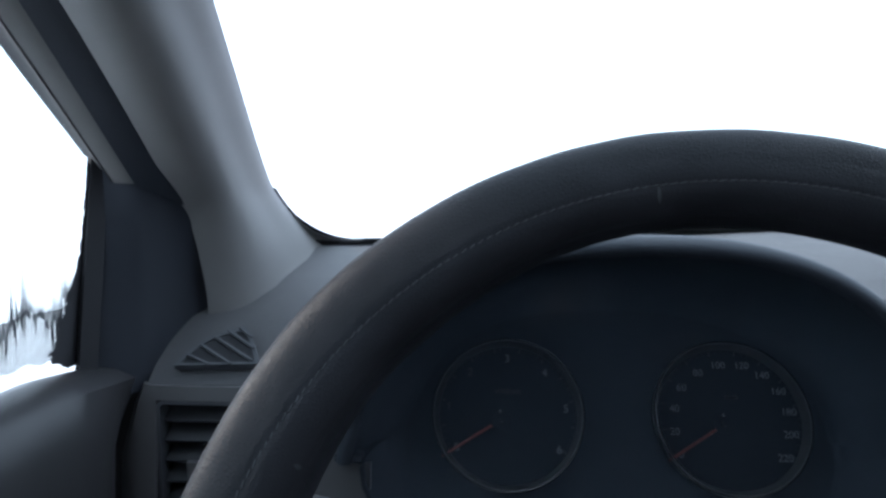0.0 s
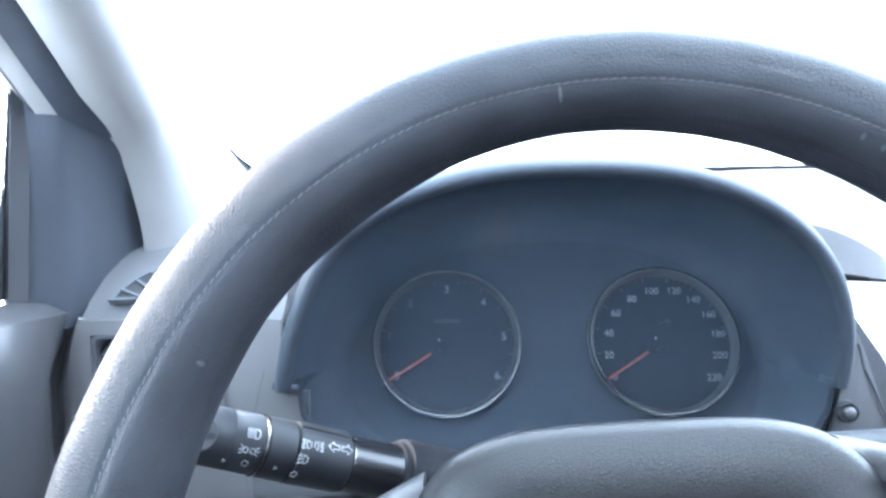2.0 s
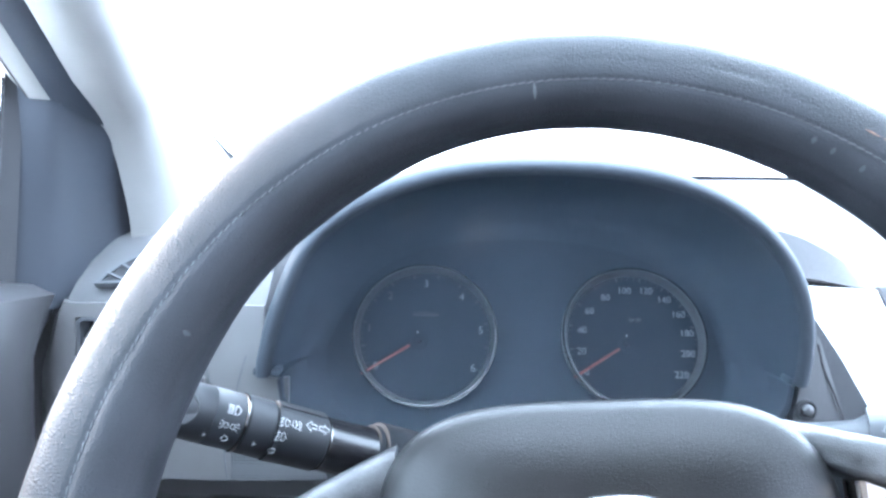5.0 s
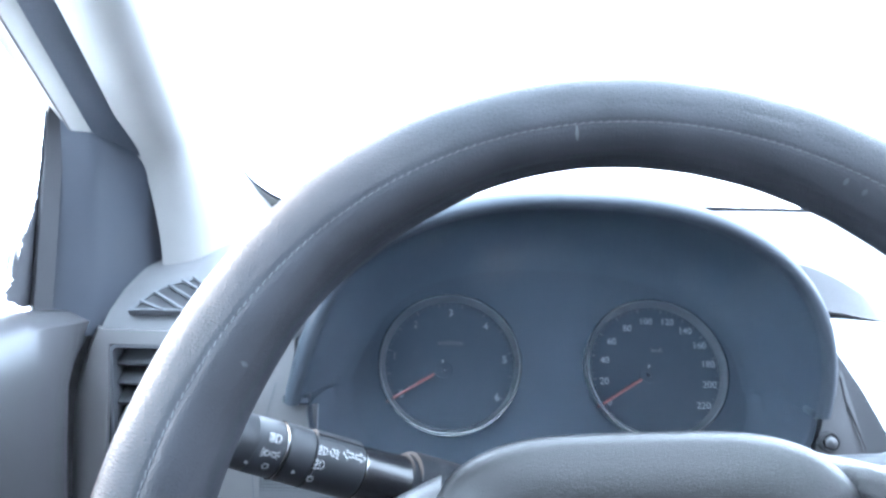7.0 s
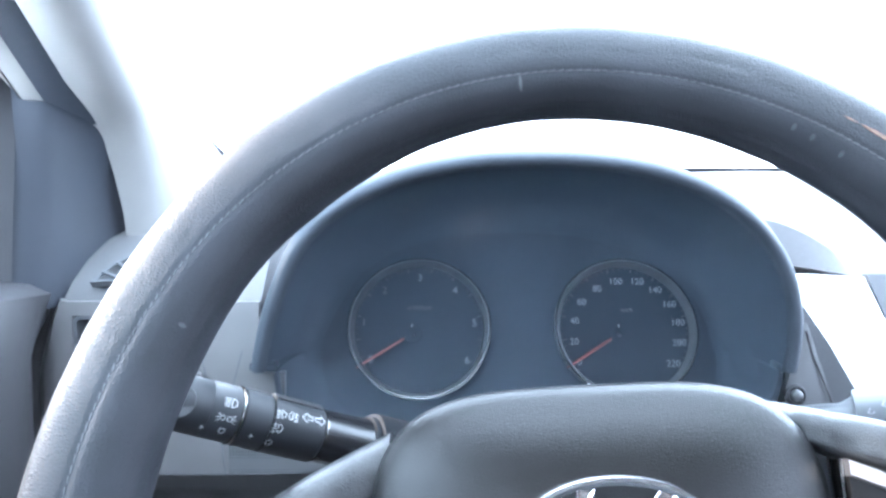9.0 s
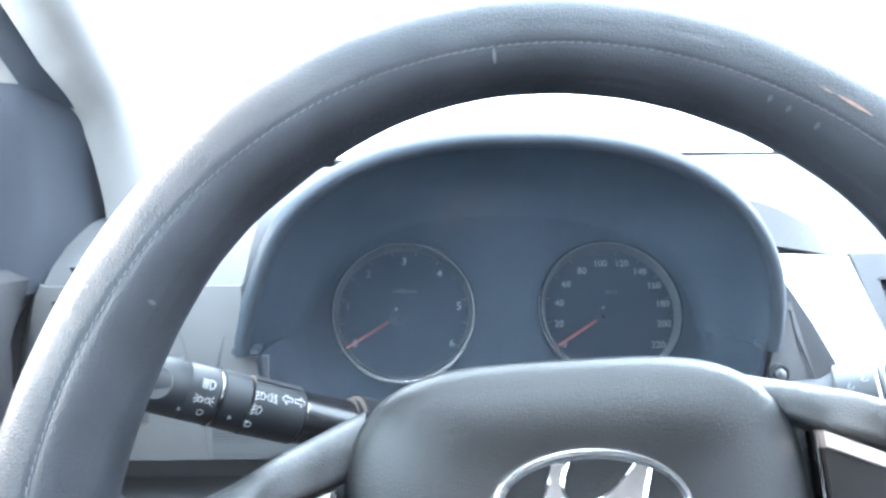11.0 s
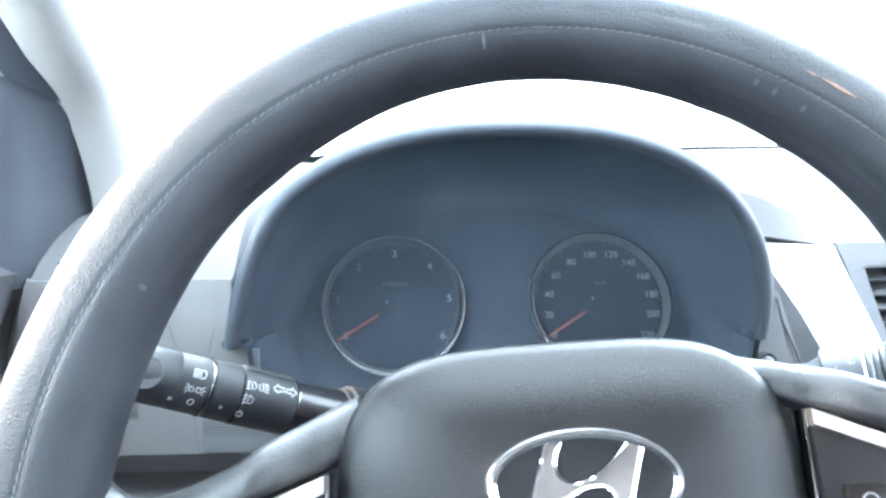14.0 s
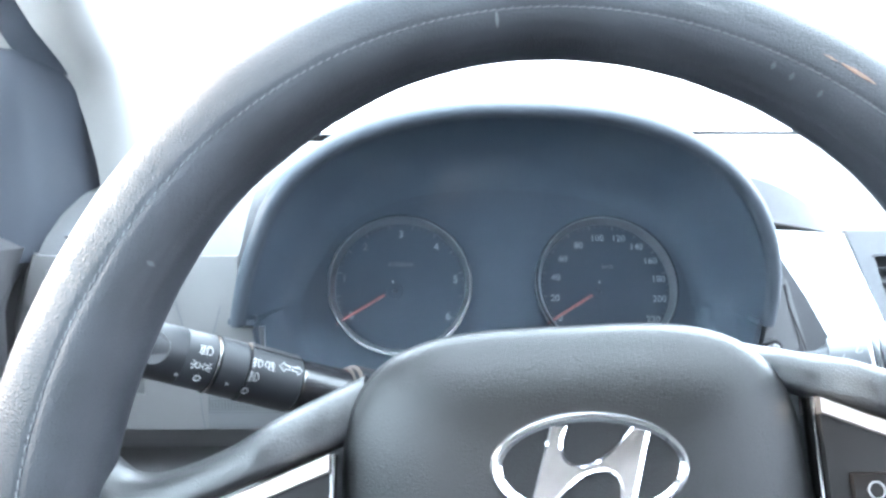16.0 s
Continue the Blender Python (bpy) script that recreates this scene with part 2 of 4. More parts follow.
def plate(outline, z0, z1, edge=0.0008):
    """A flat plate over an outline in x and y, from z0 to z1, its upper edge eased."""
    cx = sum(p[0] for p in outline) / len(outline)
    cy = sum(p[1] for p in outline) / len(outline)
    def inset(d):
        out = []
        for x, y in outline:
            k = math.hypot(x - cx, y - cy)
            s = max(k - d, 0) / max(k, 1e-9)
            out.append((cx + (x - cx) * s, cy + (y - cy) * s))
        return out
    rows = [[(x, y, z0) for x, y in outline], [(x, y, z1 - edge) for x, y in outline], [(x, y, z1) for x, y in inset(edge)]]
    return skin(rows, closed=True, caps=True)


def frame_plate(outer, inner, z0, z1):
    """A ring between two outlines with the same number of points."""
    rows = [[(*p, z0) for p in outer], [(*p, z1) for p in outer], [(*p, z1) for p in inner], [(*p, z0) for p in inner], [(*p, z0) for p in outer]]
    bm = skin(rows, closed=True)
    bmesh.ops.remove_doubles(bm, verts=bm.verts, dist=1e-6)
    return bm


def lathe(profile, n=48, axis="z"):
    """Turned about z: profile of (radius, z)."""
    rows = [[(r * math.cos(2 * math.pi * i / n), r * math.sin(2 * math.pi * i / n), z) for i in range(n)] for r, z in profile]
    return skin(rows, closed=True, caps=False)


def spline(knots, x):
    """Smooth curve through sorted (x, y) knots."""
    if x <= knots[0][0]:
        return knots[0][1]
    for i in range(len(knots) - 1):
        x0, y0 = knots[i]
        x1, y1 = knots[i + 1]
        if x <= x1:
            m0 = (y1 - knots[max(i - 1, 0)][1]) / (x1 - knots[max(i - 1, 0)][0])
            j = min(i + 2, len(knots) - 1)
            m1 = (knots[j][1] - y0) / (knots[j][0] - x0)
            h = x1 - x0
            u = (x - x0) / h
            return (2 * u**3 - 3 * u**2 + 1) * y0 + (u**3 - 2 * u**2 + u) * h * m0 + (3 * u**2 - 2 * u**3) * y1 + (u**3 - u**2) * h * m1
    return knots[-1][1]


def text_mesh(body, size, depth=0.0002):
    cu = bpy.data.curves.new("lettering", "FONT")
    cu.body, cu.size, cu.extrude = body, size, depth
    cu.align_x, cu.align_y = "CENTER", "CENTER"
    cu.resolution_u = 4
    tmp = bpy.data.objects.new("lettering", cu)
    scene.collection.objects.link(tmp)
    me = bpy.data.meshes.new_from_object(tmp.evaluated_get(bpy.context.evaluated_depsgraph_get()))
    bpy.data.objects.remove(tmp)
    bpy.data.curves.remove(cu)
    return me


def lettering(name, body, size, mat, parent, m, stretch=1.0):
    me = text_mesh(body, size)
    me.materials.clear()
    me.materials.append(mat)
    ob = new(name, me)
    ob.parent = parent
    ob.matrix_local = m @ Matrix.Diagonal((stretch, 1, 1, 1))
    return ob


def ribbon(points, width, z=0.0, thick=0.0002, closed=False):
    """A flat stroke along points in x and y."""
    n = len(points)
    rows = []
    for i, (x, y) in enumerate(points):
        if closed:
            a, b = points[i - 1], points[(i + 1) % n]
        else:
            a, b = points[max(i - 1, 0)], points[min(i + 1, n - 1)]
        d = Vector((b[0] - a[0], b[1] - a[1])).normalized()
        nx, ny = -d.y * width / 2, d.x * width / 2
        rows.append([(x + nx, y + ny, z), (x - nx, y - ny, z), (x - nx, y - ny, z - thick), (x + nx, y + ny, z - thick)])
    if closed:
        rows.append(rows[0])
    return skin(rows, closed=True, caps=not closed)


def merge(*bms):
    out = bmesh.new()
    for b in bms:
        me = bpy.data.meshes.new("tmp")
        b.to_mesh(me)
        b.free()
        out.from_mesh(me)
        bpy.data.meshes.remove(me)
    return out


# ---- outside ----
def ground():
    bm = bmesh.new()
    bmesh.ops.create_grid(bm, x_segments=60, y_segments=60, size=400.0)
    for v in bm.verts:
        d = math.hypot(v.co.x, v.co.y)
        v.co.z = -0.95 + noise.noise(v.co * 0.05) * min(d * 0.01, 1.5)
    ob = part("ground", bm, SNOW)
    tagged(ob, "snow-covered open ground, blown out by daylight", "ground", kind="structure")


ground()


# ---- car shell ----
def screen_y(x, z):
    """The windscreen's surface: ahead of the wheel at width x and height z."""
    return 0.60 - 0.40 * (x - 0.36) ** 2 - (z - 0.108) / math.tan(radians(30))


def foot_rise(x):
    """The foot of the glass climbs a little towards the middle of the car."""
    return 0.0058 * min(max((x + 0.16) / 0.30, 0.0), 1.0)


def windscreen():
    rows = []
    for i in range(13):
        z = 0.098 + 0.405 * i / 12
        half = 0.615 - 0.16 * (i / 12)
        rows.append([(0.36 + half * k / 12, screen_y(0.36 + half * k / 12, z), z) for k in range(-12, 13)])
    ob = part("windscreen", skin(rows, thick=0.005), WINDSCREEN)
    ob.visible_shadow = False
    tagged(ob, "raked clear glass windscreen above the dashboard", "windscreen", kind="structure")
    # black printed band along the foot of the glass
    rows = [[(0.36 + 0.62 * k / 20, screen_y(0.36 + 0.62 * k / 20, z) - 0.004, z + foot_rise(0.36 + 0.62 * k / 20)) for k in range(-20, 21)] for z in (0.090, 0.100, 0.1082)]
    ob = part("windscreen_edge_band", skin(rows, thick=0.002), RUBBER)
    tagged(ob, "thin black edge band at the foot of the windscreen", "trim", kind="structure")


windscreen()

# pillar trim: outer edge beside the door, inner edge on the glass, station by station up the rake
PILLAR_OUT = [(-0.2694, 0.2826, 0.060), (-0.2700, 0.2800, 0.090), (-0.2740, 0.2680, 0.136), (-0.2760, 0.2360, 0.166), (-0.2670, 0.1300, 0.238), (-0.2550, -0.0200, 0.325), (-0.2400, -0.2500, 0.440)]
PILLAR_IN = [(-0.217, 0.465, 0.088), (-0.2405, 0.456, 0.106), (-0.2535, 0.395, 0.142), (-0.252, 0.346, 0.17), (-0.237, 0.237, 0.236), (-0.21, 0.06, 0.336), (-0.177, -0.18, 0.47)]


def along(knots, u):
    xs = list(range(len(knots)))
    return Vector([spline([(i, k[c]) for i, k in zip(xs, knots)], u * (len(knots) - 1)) for c in range(3)])


def pillar():
    rows = []
    for i in range(41):
        u = i / 40
        a, b = along(PILLAR_OUT, u), along(PILLAR_IN, u)
        row = []
        for k in range(33):
            s = k / 32
            p = a.lerp(b, s)
            bulge = spline([(0, 0.0), (0.06, 0.011), (0.14, 0.020), (0.25, 0.0245), (0.38, 0.0235), (0.6, 0.0165), (0.85, 0.0085), (1, 0.0)], s)
            p += Vector((0.75, -0.62, 0.0)) * bulge
            if s < 0.12:
                p += Vector((-0.5, 0.3, 0.0)) * 0.002 * (1 - s / 0.12)
            row.append(p)
        rows.append(row)
    ob = part("pillar_trim", skin(rows, thick=0.003), PILLAR)
    tagged(ob, "light grey moulded plastic trim on the front roof pillar", "pillar trim", kind="structure")
    # thin black glass edge beside the trim
    rows = []
    for i in range(21):
        u = 0.42 * i / 20
        b = along(PILLAR_IN, u)
        w = 0.0010 + 0.0012 * math.exp(-((u - 0.22) / 0.08) ** 2)
        rows.append([b + Vector((-0.004, 0.004, -0.002)), b + Vector((w, 0.006, 0.001 + 0.3 * w)), b + Vector((w, 0.010, 0.001 + 0.3 * w))])
    ob = part("windscreen_side_band", skin(rows, thick=0.001), RUBBER)
    tagged(ob, "thin black glass edge beside the roof pillar", "trim", kind="structure")


pillar()


def screen_corner():
    """Rounded corner of the glass: the pillar trim flares out to the dashboard, edged by a thin black line."""
    c = along(PILLAR_IN, 0.165) + Vector((-0.001, 0.004, 0.001))
    a = along(PILLAR_IN, 0.385) + Vector((0.001, 0.005, 0.001))
    b = Vector((c.x + 0.046, screen_y(c.x + 0.046, 0.1078) - 0.007, 0.1078))
    line, inner, trim = [], [], []
    for i in range(17):
        u = i / 16
        p = a * (1 - u) ** 2 + c * 2 * u * (1 - u) + b * u * u
        q = c + (a - c) * max(1 - 2 * u, 0) + (b - c) * max(2 * u - 1, 0) + Vector((-0.003, 0.0, -0.002))
        d = q - p
        line.append(p)
        inner.append(p + d * min(1.0, (0.0008 + 0.0042 * math.sin(math.pi * u) ** 2) / max(d.length, 1e-6)))
        trim.append(q)
    tagged(part("windscreen_corner", skin([line, inner], thick=0.001), RUBBER), "thin black edge round the corner of the windscreen", "trim", kind="structure")
    inner = [p + Vector((0.0004, -0.0015, 0.0)) for p in inner]
    tagged(part("pillar_flare", skin([inner, [p + Vector((0, -0.0015, 0)) for p in trim]], thick=0.001), PILLAR), "grey flared foot of the pillar trim", "trim", kind="structure")


screen_corner()


# out of view; its front edge is set forward to dim the rim's top
def headliner():
    rows = []
    for i in range(21):
        u = i / 20
        y = -0.075 - 1.645 * u
        mid = 0.485 + 0.095 * math.sin(min(u * 2.8, 1.0) * math.pi / 2) - 0.10 * max(u - 0.6, 0.0)
        rows.append([(0.36 + 0.60 * k / 10, y, mid - 0.10 * abs(k / 10) ** 4) for k in range(-10, 11)])
    ob = part("ceiling", skin(rows, thick=0.02), LINER)
    tagged(ob, "unseen pale grey headliner, reaching forward to shade the wheel", "headliner", kind="structure")


headliner()


def shell_wall(name, corners, label, mat=DASH_DARK):
    bm = skin([corners[:2], corners[3:1:-1]], thick=0.02)
    tagged(part(name, bm, mat, smooth=0), label, "wall", kind="structure")


# plain unseen walls and pillars, added to close the cabin against sky light
shell_wall("wall_right", [(1.03, 0.60, 0.06), (1.03, -1.72, 0.06), (1.03, -1.72, -0.55), (1.03, 0.60, -0.55)], "dark grey lower side of the cabin")
shell_wall("wall_left", [(-0.345, -0.76, 0.06), (-0.345, -1.72, 0.06), (-0.345, -1.72, -0.55), (-0.345, -0.76, -0.55)], "dark trimmed cabin side behind the door", SEATING)
for side, x in (("left", -0.345), ("right", 1.03)):
    for place, y0, y1 in (("middle", -0.32, -0.62), ("rear", -1.20, -1.72)):
        shell_wall("wall_%s_%s_pillar" % (side, place), [(x, y0, 0.54), (x, y1, 0.54), (x, y1, 0.06), (x, y0, 0.06)], "dark trimmed roof pillar between the side windows", SEATING)
shell_wall("wall_rear", [(-0.36, -1.70, 0.36), (1.05, -1.70, 0.36), (1.05, -1.70, -0.55), (-0.36, -1.70, -0.55)], "unseen dark rear end of the cabin below the rear window", SEATING)
shell_wall("wall_front", [(-0.36, 0.62, 0.09), (1.05, 0.62, 0.09), (1.05, 0.62, -0.55), (-0.36, 0.62, -0.55)], "dark bulkhead ahead of the footwell", CARPET)
shell_wall("floor", [(-0.36, 0.62, -0.55), (1.05, 0.62, -0.55), (1.05, -1.72, -0.55), (-0.36, -1.72, -0.55)], "dark carpeted car floor", CARPET)


# ---- driver's door ----
def driver_door():
    door = empty("car_door", pose(-0.31, 0.0, -0.3))
    inv = door.matrix_world.inverted()

    def put(name, bm, mat, label="", parent=door, smooth=40):
        bm.transform(inv)
        return part(name, bm, mat, parent, label, smooth)

    # trim panel with its rolled shoulder
    profile = [(-0.327, 0.047), (-0.324, 0.0535), (-0.314, 0.0555), (-0.303, 0.0535), (-0.294, 0.047), (-0.289, 0.028), (-0.287, 0.008), (-0.288, -0.03), (-0.290, -0.12), (-0.284, -0.22), (-0.284, -0.45), (-0.327, -0.45)]
    ends = [(0.238, -0.034), (0.231, -0.028), (0.220, -0.0195), (0.208, -0.0115), (0.193, -0.0050), (0.178, -0.0012), (0.165, 0.0)] + [(0.165 - 0.92 * i / 10, 0.0) for i in range(1, 11)]
    def swept(x, y, z, o):
        """The front end is cut back below the shoulder, and the shoulder dips towards it."""
        back = 0.08 + 0.92 * min(max((0.047 - z) / 0.042, 0.0), 1.0)
        dip = 0.0085 * min(max((y - 0.170) / 0.068, 0.0), 1.0) * min(max((z + 0.02) / 0.05, 0.0), 1.0)
        return (x + (o * back if x > -0.32 else 0), y, z - dip)
    put("trim_panel", skin([[swept(x, y, z, o) for x, z in profile] for y, o in ends], closed=True, caps=True), DOOR, "dark grey grained door trim with a rounded shoulder")
    # upper frame: pale strip between two dark seals, up the rake and back along the roof
    def run(x, low, high):
        pts = [low, high] + [(high[0] + dy, high[1] + dz) for dy, dz in ((-0.10, 0.080), (-0.24, 0.160), (-0.42, 0.225), (-0.90, 0.240))]
        out = []
        for i in range(41):
            u = 5 * i / 40
            out.append(Vector((x + 0.05 * max(u - 1, 0) / 4, spline([(k, q[0]) for k, q in enumerate(pts)], u), spline([(k, q[1]) for k, q in enumerate(pts)], u))))
        return out
    e0, e1, e2, e3 = run(-0.275, (0.272, 0.140), (0.150, 0.2440)), run(-0.293, (0.2328, 0.1599), (0.1375, 0.2401)), run(-0.302, (0.2282, 0.1605), (0.1385, 0.2345)), run(-0.322, (0.2360, 0.1765), (0.1635, 0.2313))
    def strip(ea, eb, mat, name, label, bulge):
        rows = []
        for a, b in zip(ea, eb):
            rows.append([a.lerp(b, s) + Vector((bulge * math.sin(math.pi * s), 0, 0)) for s in (-0.04, 0.1, 0.3, 0.5, 0.7, 0.9, 1.04)])
        put(name, skin(rows, thick=0.003), mat, label)
    strip(e0, e1, SAIL, "weather_seal", "dark rubber weather seal beside the pillar", 0.0045)
    strip(e1, e2, PILLAR, "frame_strip", "pale grey painted strip of the window frame", 0.001)
    strip(e2, e3, RUBBER, "glass_seal", "black rubber seal round the window glass", 0.002)
    # sail panel before the glass
    rows = []
    for i in range(13):
        u = i / 12
        z = 0.030 + 0.138 * u
        front = Vector((-0.2660, 0.305 - 0.050 * max(u - 0.45, 0) / 0.55, z))
        back = Vector((-0.3215, 0.2065 + 0.0270 * u, z))
        row = []
        for k in range(29):
            s = k / 28
            p = back.lerp(front, s)
            p.x += spline([(0, 0.0), (0.07, 0.0003), (0.12, 0.0032), (0.25, 0.0085), (0.29, 0.0088), (0.42, 0.0062), (0.7, 0.0), (1, 0.0)], s)
            row.append(p)
        rows.append(row)
    put("sail_panel", skin(rows, thick=0.003), SAIL, "dark plastic panel behind the door mirror")
    rows = [[(-0.3165 - 0.002 * k, 0.2125 + 0.0245 * i / 10 - 0.003 * k, 0.036 + 0.138 * i / 10) for k in (-1, 0, 1, 2)] for i in range(11)]
    put("front_seal", skin(rows, thick=0.005), RUBBER, "upright black rubber seal at the glass")
    # the pane
    rows = [[(-0.3255 + 0.05 * max(z - 0.05, 0) * 0.6, y, z) for y in (0.26, 0.1, -0.1, -0.4, -0.75)] for z in (0.040, 0.15, 0.30, 0.50)]
    pane = put("window_pane", skin(rows, thick=0.003), PANE, "clear side window streaked with dark wet grime")
    pane.visible_shadow = False
    # grime: a ragged band down the front edge of the glass and a row of drips above the sill
    rng = random.Random(4)
    bm = bmesh.new()
    def flake(y0, y1, z0, z1):
        q = [bm.verts.new((-0.3215 + 0.03 * max(z - 0.05, 0), y, z)) for y, z in ((y0, z0), (y1, z0), (y1 - 0.0002, z1), (y0 + 0.0002, z1))]
        bm.faces.new(q)
    def n1(v, k):
        return noise.noise(Vector((v, k, 0.5)))
    for i in range(300):
        z = 0.052 + 0.118 * i / 300
        edge = 0.208 + 0.021 * (z - 0.05) / 0.12
        wedge = min(max((0.118 - z) / 0.050, 0.0), 1.0) ** 1.3 * min((z - 0.050) / 0.010, 1.0)
        reach = 0.0028 + 0.0190 * wedge + (0.0014 + 0.0040 * wedge) * n1(z * 260, 0) + (0.0010 + 0.0030 * wedge) * n1(z * 1100, 5)
        flake(edge - max(reach, 0.0006), edge + 0.008, z, z + 0.0005)
    for i in range(300):
        y = 0.2085 - 0.085 * i / 300
        near = max(1 - i / 90, 0)
        if n1(y * 170, 3) < -0.55 and near == 0:
            continue
        mid = 0.0905 + 0.004 * n1(y * 120, 11) + 0.006 * near
        up = 0.0030 + 0.036 * max(n1(y * 330, 9), 0) + 0.030 * max(n1(y * 1000, 4), 0) + 0.010 * near * rng.random()
        down = 0.0030 + 0.022 * max(n1(y * 300, 7), 0) + 0.024 * max(n1(y * 900, 2), 0)
        flake(y - 0.00018, y + 0.00018, mid - down, mid + up)
        if rng.random() < 0.35:
            z = mid - down - 0.002 - 0.006 * rng.random()
            flake(y - 0.00012, y + 0.00012, z - 0.003 * rng.random(), z)
    put("grime", bm, GRIME, "ragged dark meltwater streaks on the glass", smooth=0)
    # added grey sheet behind the grime for the pale band above the sill
    rows = [[(-0.3226 + 0.03 * max(z - 0.05, 0), y, z + 0.003 * noise.noise(Vector((y * 90, z * 40, 1)))) for y in [0.212 - 0.004 * k for k in range(40)]] for z in (0.0615, 0.068, 0.074, 0.080, 0.088)]
    grey_film = put("grey_film", skin(rows), GREY_FILM, "thin grey film low on the glass", smooth=0)
    grey_film.visible_shadow = False
    tagged(door, "grey driver's door with a dark mirror panel and streaked window", "car door")


driver_door()

# dark rubber seal and jamb between the door and the dashboard
rows = [[(-0.338 + 0.0088 * k, 0.247 + 0.002 * k, z) for k in range(6)] for z in (0.038, 0.02, -0.05, -0.2, -0.45)]
tagged(part("door_seal", skin(rows, thick=0.008), RUBBER), "black rubber door seal beside the dashboard", "door seal", kind="structure")


# ---- dashboard ----
dashboard = empty("dashboard", pose(0.0, 0.30, 0.0))
DINV = dashboard.matrix_world.inverted()


def dash_part(name, bm, mat, label="", parent=None, smooth=40):
    bm.transform(DINV)
    return part(name, bm, mat, parent or dashboard, label, smooth)


# top pad, section by section across the car
LEFT_SEC = [(0.40, 0.095), (0.345, 0.088), (0.305, 0.079), (0.278, 0.069), (0.258, 0.056), (0.242, 0.041), (0.2335, 0.0345), (0.2315, 0.0318), (0.236, 0.0310)]
MID_SEC = [(0.46, 0.0985), (0.44, 0.0980), (0.425, 0.0965), (0.415, 0.092), (0.410, 0.084), (0.405, 0.070), (0.40, 0.055), (0.398, 0.045), (0.402, 0.040)]
RIGHT_SEC = [(0.45, 0.1010), (0.39, 0.0905), (0.345, 0.0790), (0.318, 0.0690), (0.302, 0.0610), (0.2915, 0.0540), (0.2840, 0.0475), (0.2788, 0.0425), (0.285, 0.0405)]


def crease_z(x):
    """Height of the curved crease beside the hood; it runs out into the lower edge."""
    return spline([(0.172, 0.0835), (0.1885, 0.0796), (0.2060, 0.0726), (0.2250, 0.0618), (0.2345, 0.0545), (0.2400, 0.0465)], x)


def edge_z(x):
    """Height of the pad's lower edge over the centre frame."""
    return spline([(0.165, 0.0540), (0.1990, 0.0497), (0.2432, 0.0430), (0.2800, 0.0420), (1.02, 0.0420)], x)


def right_sec(x):
    c, e = crease_z(x), edge_z(x)
    fade = min(max((x - 0.236) / 0.045, 0.0), 1.0)
    back = [(0.45, 0.1020), (0.385, 0.0965), (0.335, 0.0905)]
    near = back + [(0.2885, max(c, e) + 0.0008), (0.2865, max(c, e)), (0.2835, e + 0.6 * max(c - e, 0.002)), (0.2810, e + 0.25 * max(c - e, 0.002)), (0.2790, e), (0.285, e - 0.002)]
    return [(a[0] * (1 - fade) + b[0] * fade, a[1] * (1 - fade) + b[1] * fade) for a, b in zip(near, RIGHT_SEC)]


def rear_z(x):
    """Height of the pad's rear edge at the foot of the glass."""
    return spline([(-0.30, 0.1040), (-0.20, 0.1020), (-0.15, 0.1004), (0.0, 0.1000), (0.10, 0.1036), (0.18, 0.1066), (0.26, 0.1092), (0.32, 0.1098), (1.02, 0.1098)], x)


STATIONS = [(x, LEFT_SEC) for x in (-0.2905, -0.2860, -0.27, -0.23, -0.185, -0.166)] + [(x, MID_SEC) for x in (-0.152, -0.08, 0.0, 0.08, 0.162)]
STATIONS += [(x, right_sec(x)) for x in [0.172 + 0.004 * k for k in range(30)] + [0.30, 0.42, 0.6, 0.8, 1.02]]
rows = []
for x, sec in STATIONS:
    yb, zr = screen_y(x, 0.104), rear_z(x)
    rows.append([(x, yb + 0.01, zr), (x, yb - 0.03, zr - 0.0006)] + [(x, min(y, yb - 0.05) if i == 0 else y, z) for i, (y, z) in enumerate(sec)])
dash_part("top_pad", skin(rows, thick=0.006), DASH, "grey grained dashboard top")

# driver's side facia with a side vent in it
FZ0, FZ1 = -0.0745, 0.0345


def facia_y(z):
    return 0.2326 - 0.010 * (FZ1 - z) / 0.1


def facia_sheet(x0, x1, z0, z1, cols=8, lines=8, edge=None):
    rows = []
    for i in range(lines + 1):
        z = z1 + (z0 - z1) * i / lines
        a = edge(z) if edge else x0
        rows.append([(a + (x1 - a) * k / cols, facia_y(z) + (0.004 if (k == 0 and edge) else 0), z) for k in range(cols + 1)])
    return rows


def left_edge(z):
    return -0.2892 - 0.0143 * min((FZ1 - z) / 0.045, 1) ** 0.7


VX0, VX1, VZ0, VZ1 = -0.2826, -0.225, -0.052, 0.0255
bm = merge(skin(facia_sheet(0, VX0, FZ0, FZ1, 4, 10, left_edge), thick=0.004), skin(facia_sheet(VX0, VX1, VZ1, FZ1), thick=0.004), skin(facia_sheet(VX0, VX1, FZ0, VZ0), thick=0.004), skin(facia_sheet(VX1, -0.166, -0.0095, FZ1), thick=0.004), skin(facia_sheet(VX1, -0.150, FZ0, -0.0095), thick=0.004))
bmesh.ops.remove_doubles(bm, verts=bm.verts, dist=0.0003)
dash_part("driver_facia", bm, FACIA, "pale grey plastic facia beside the steering wheel")


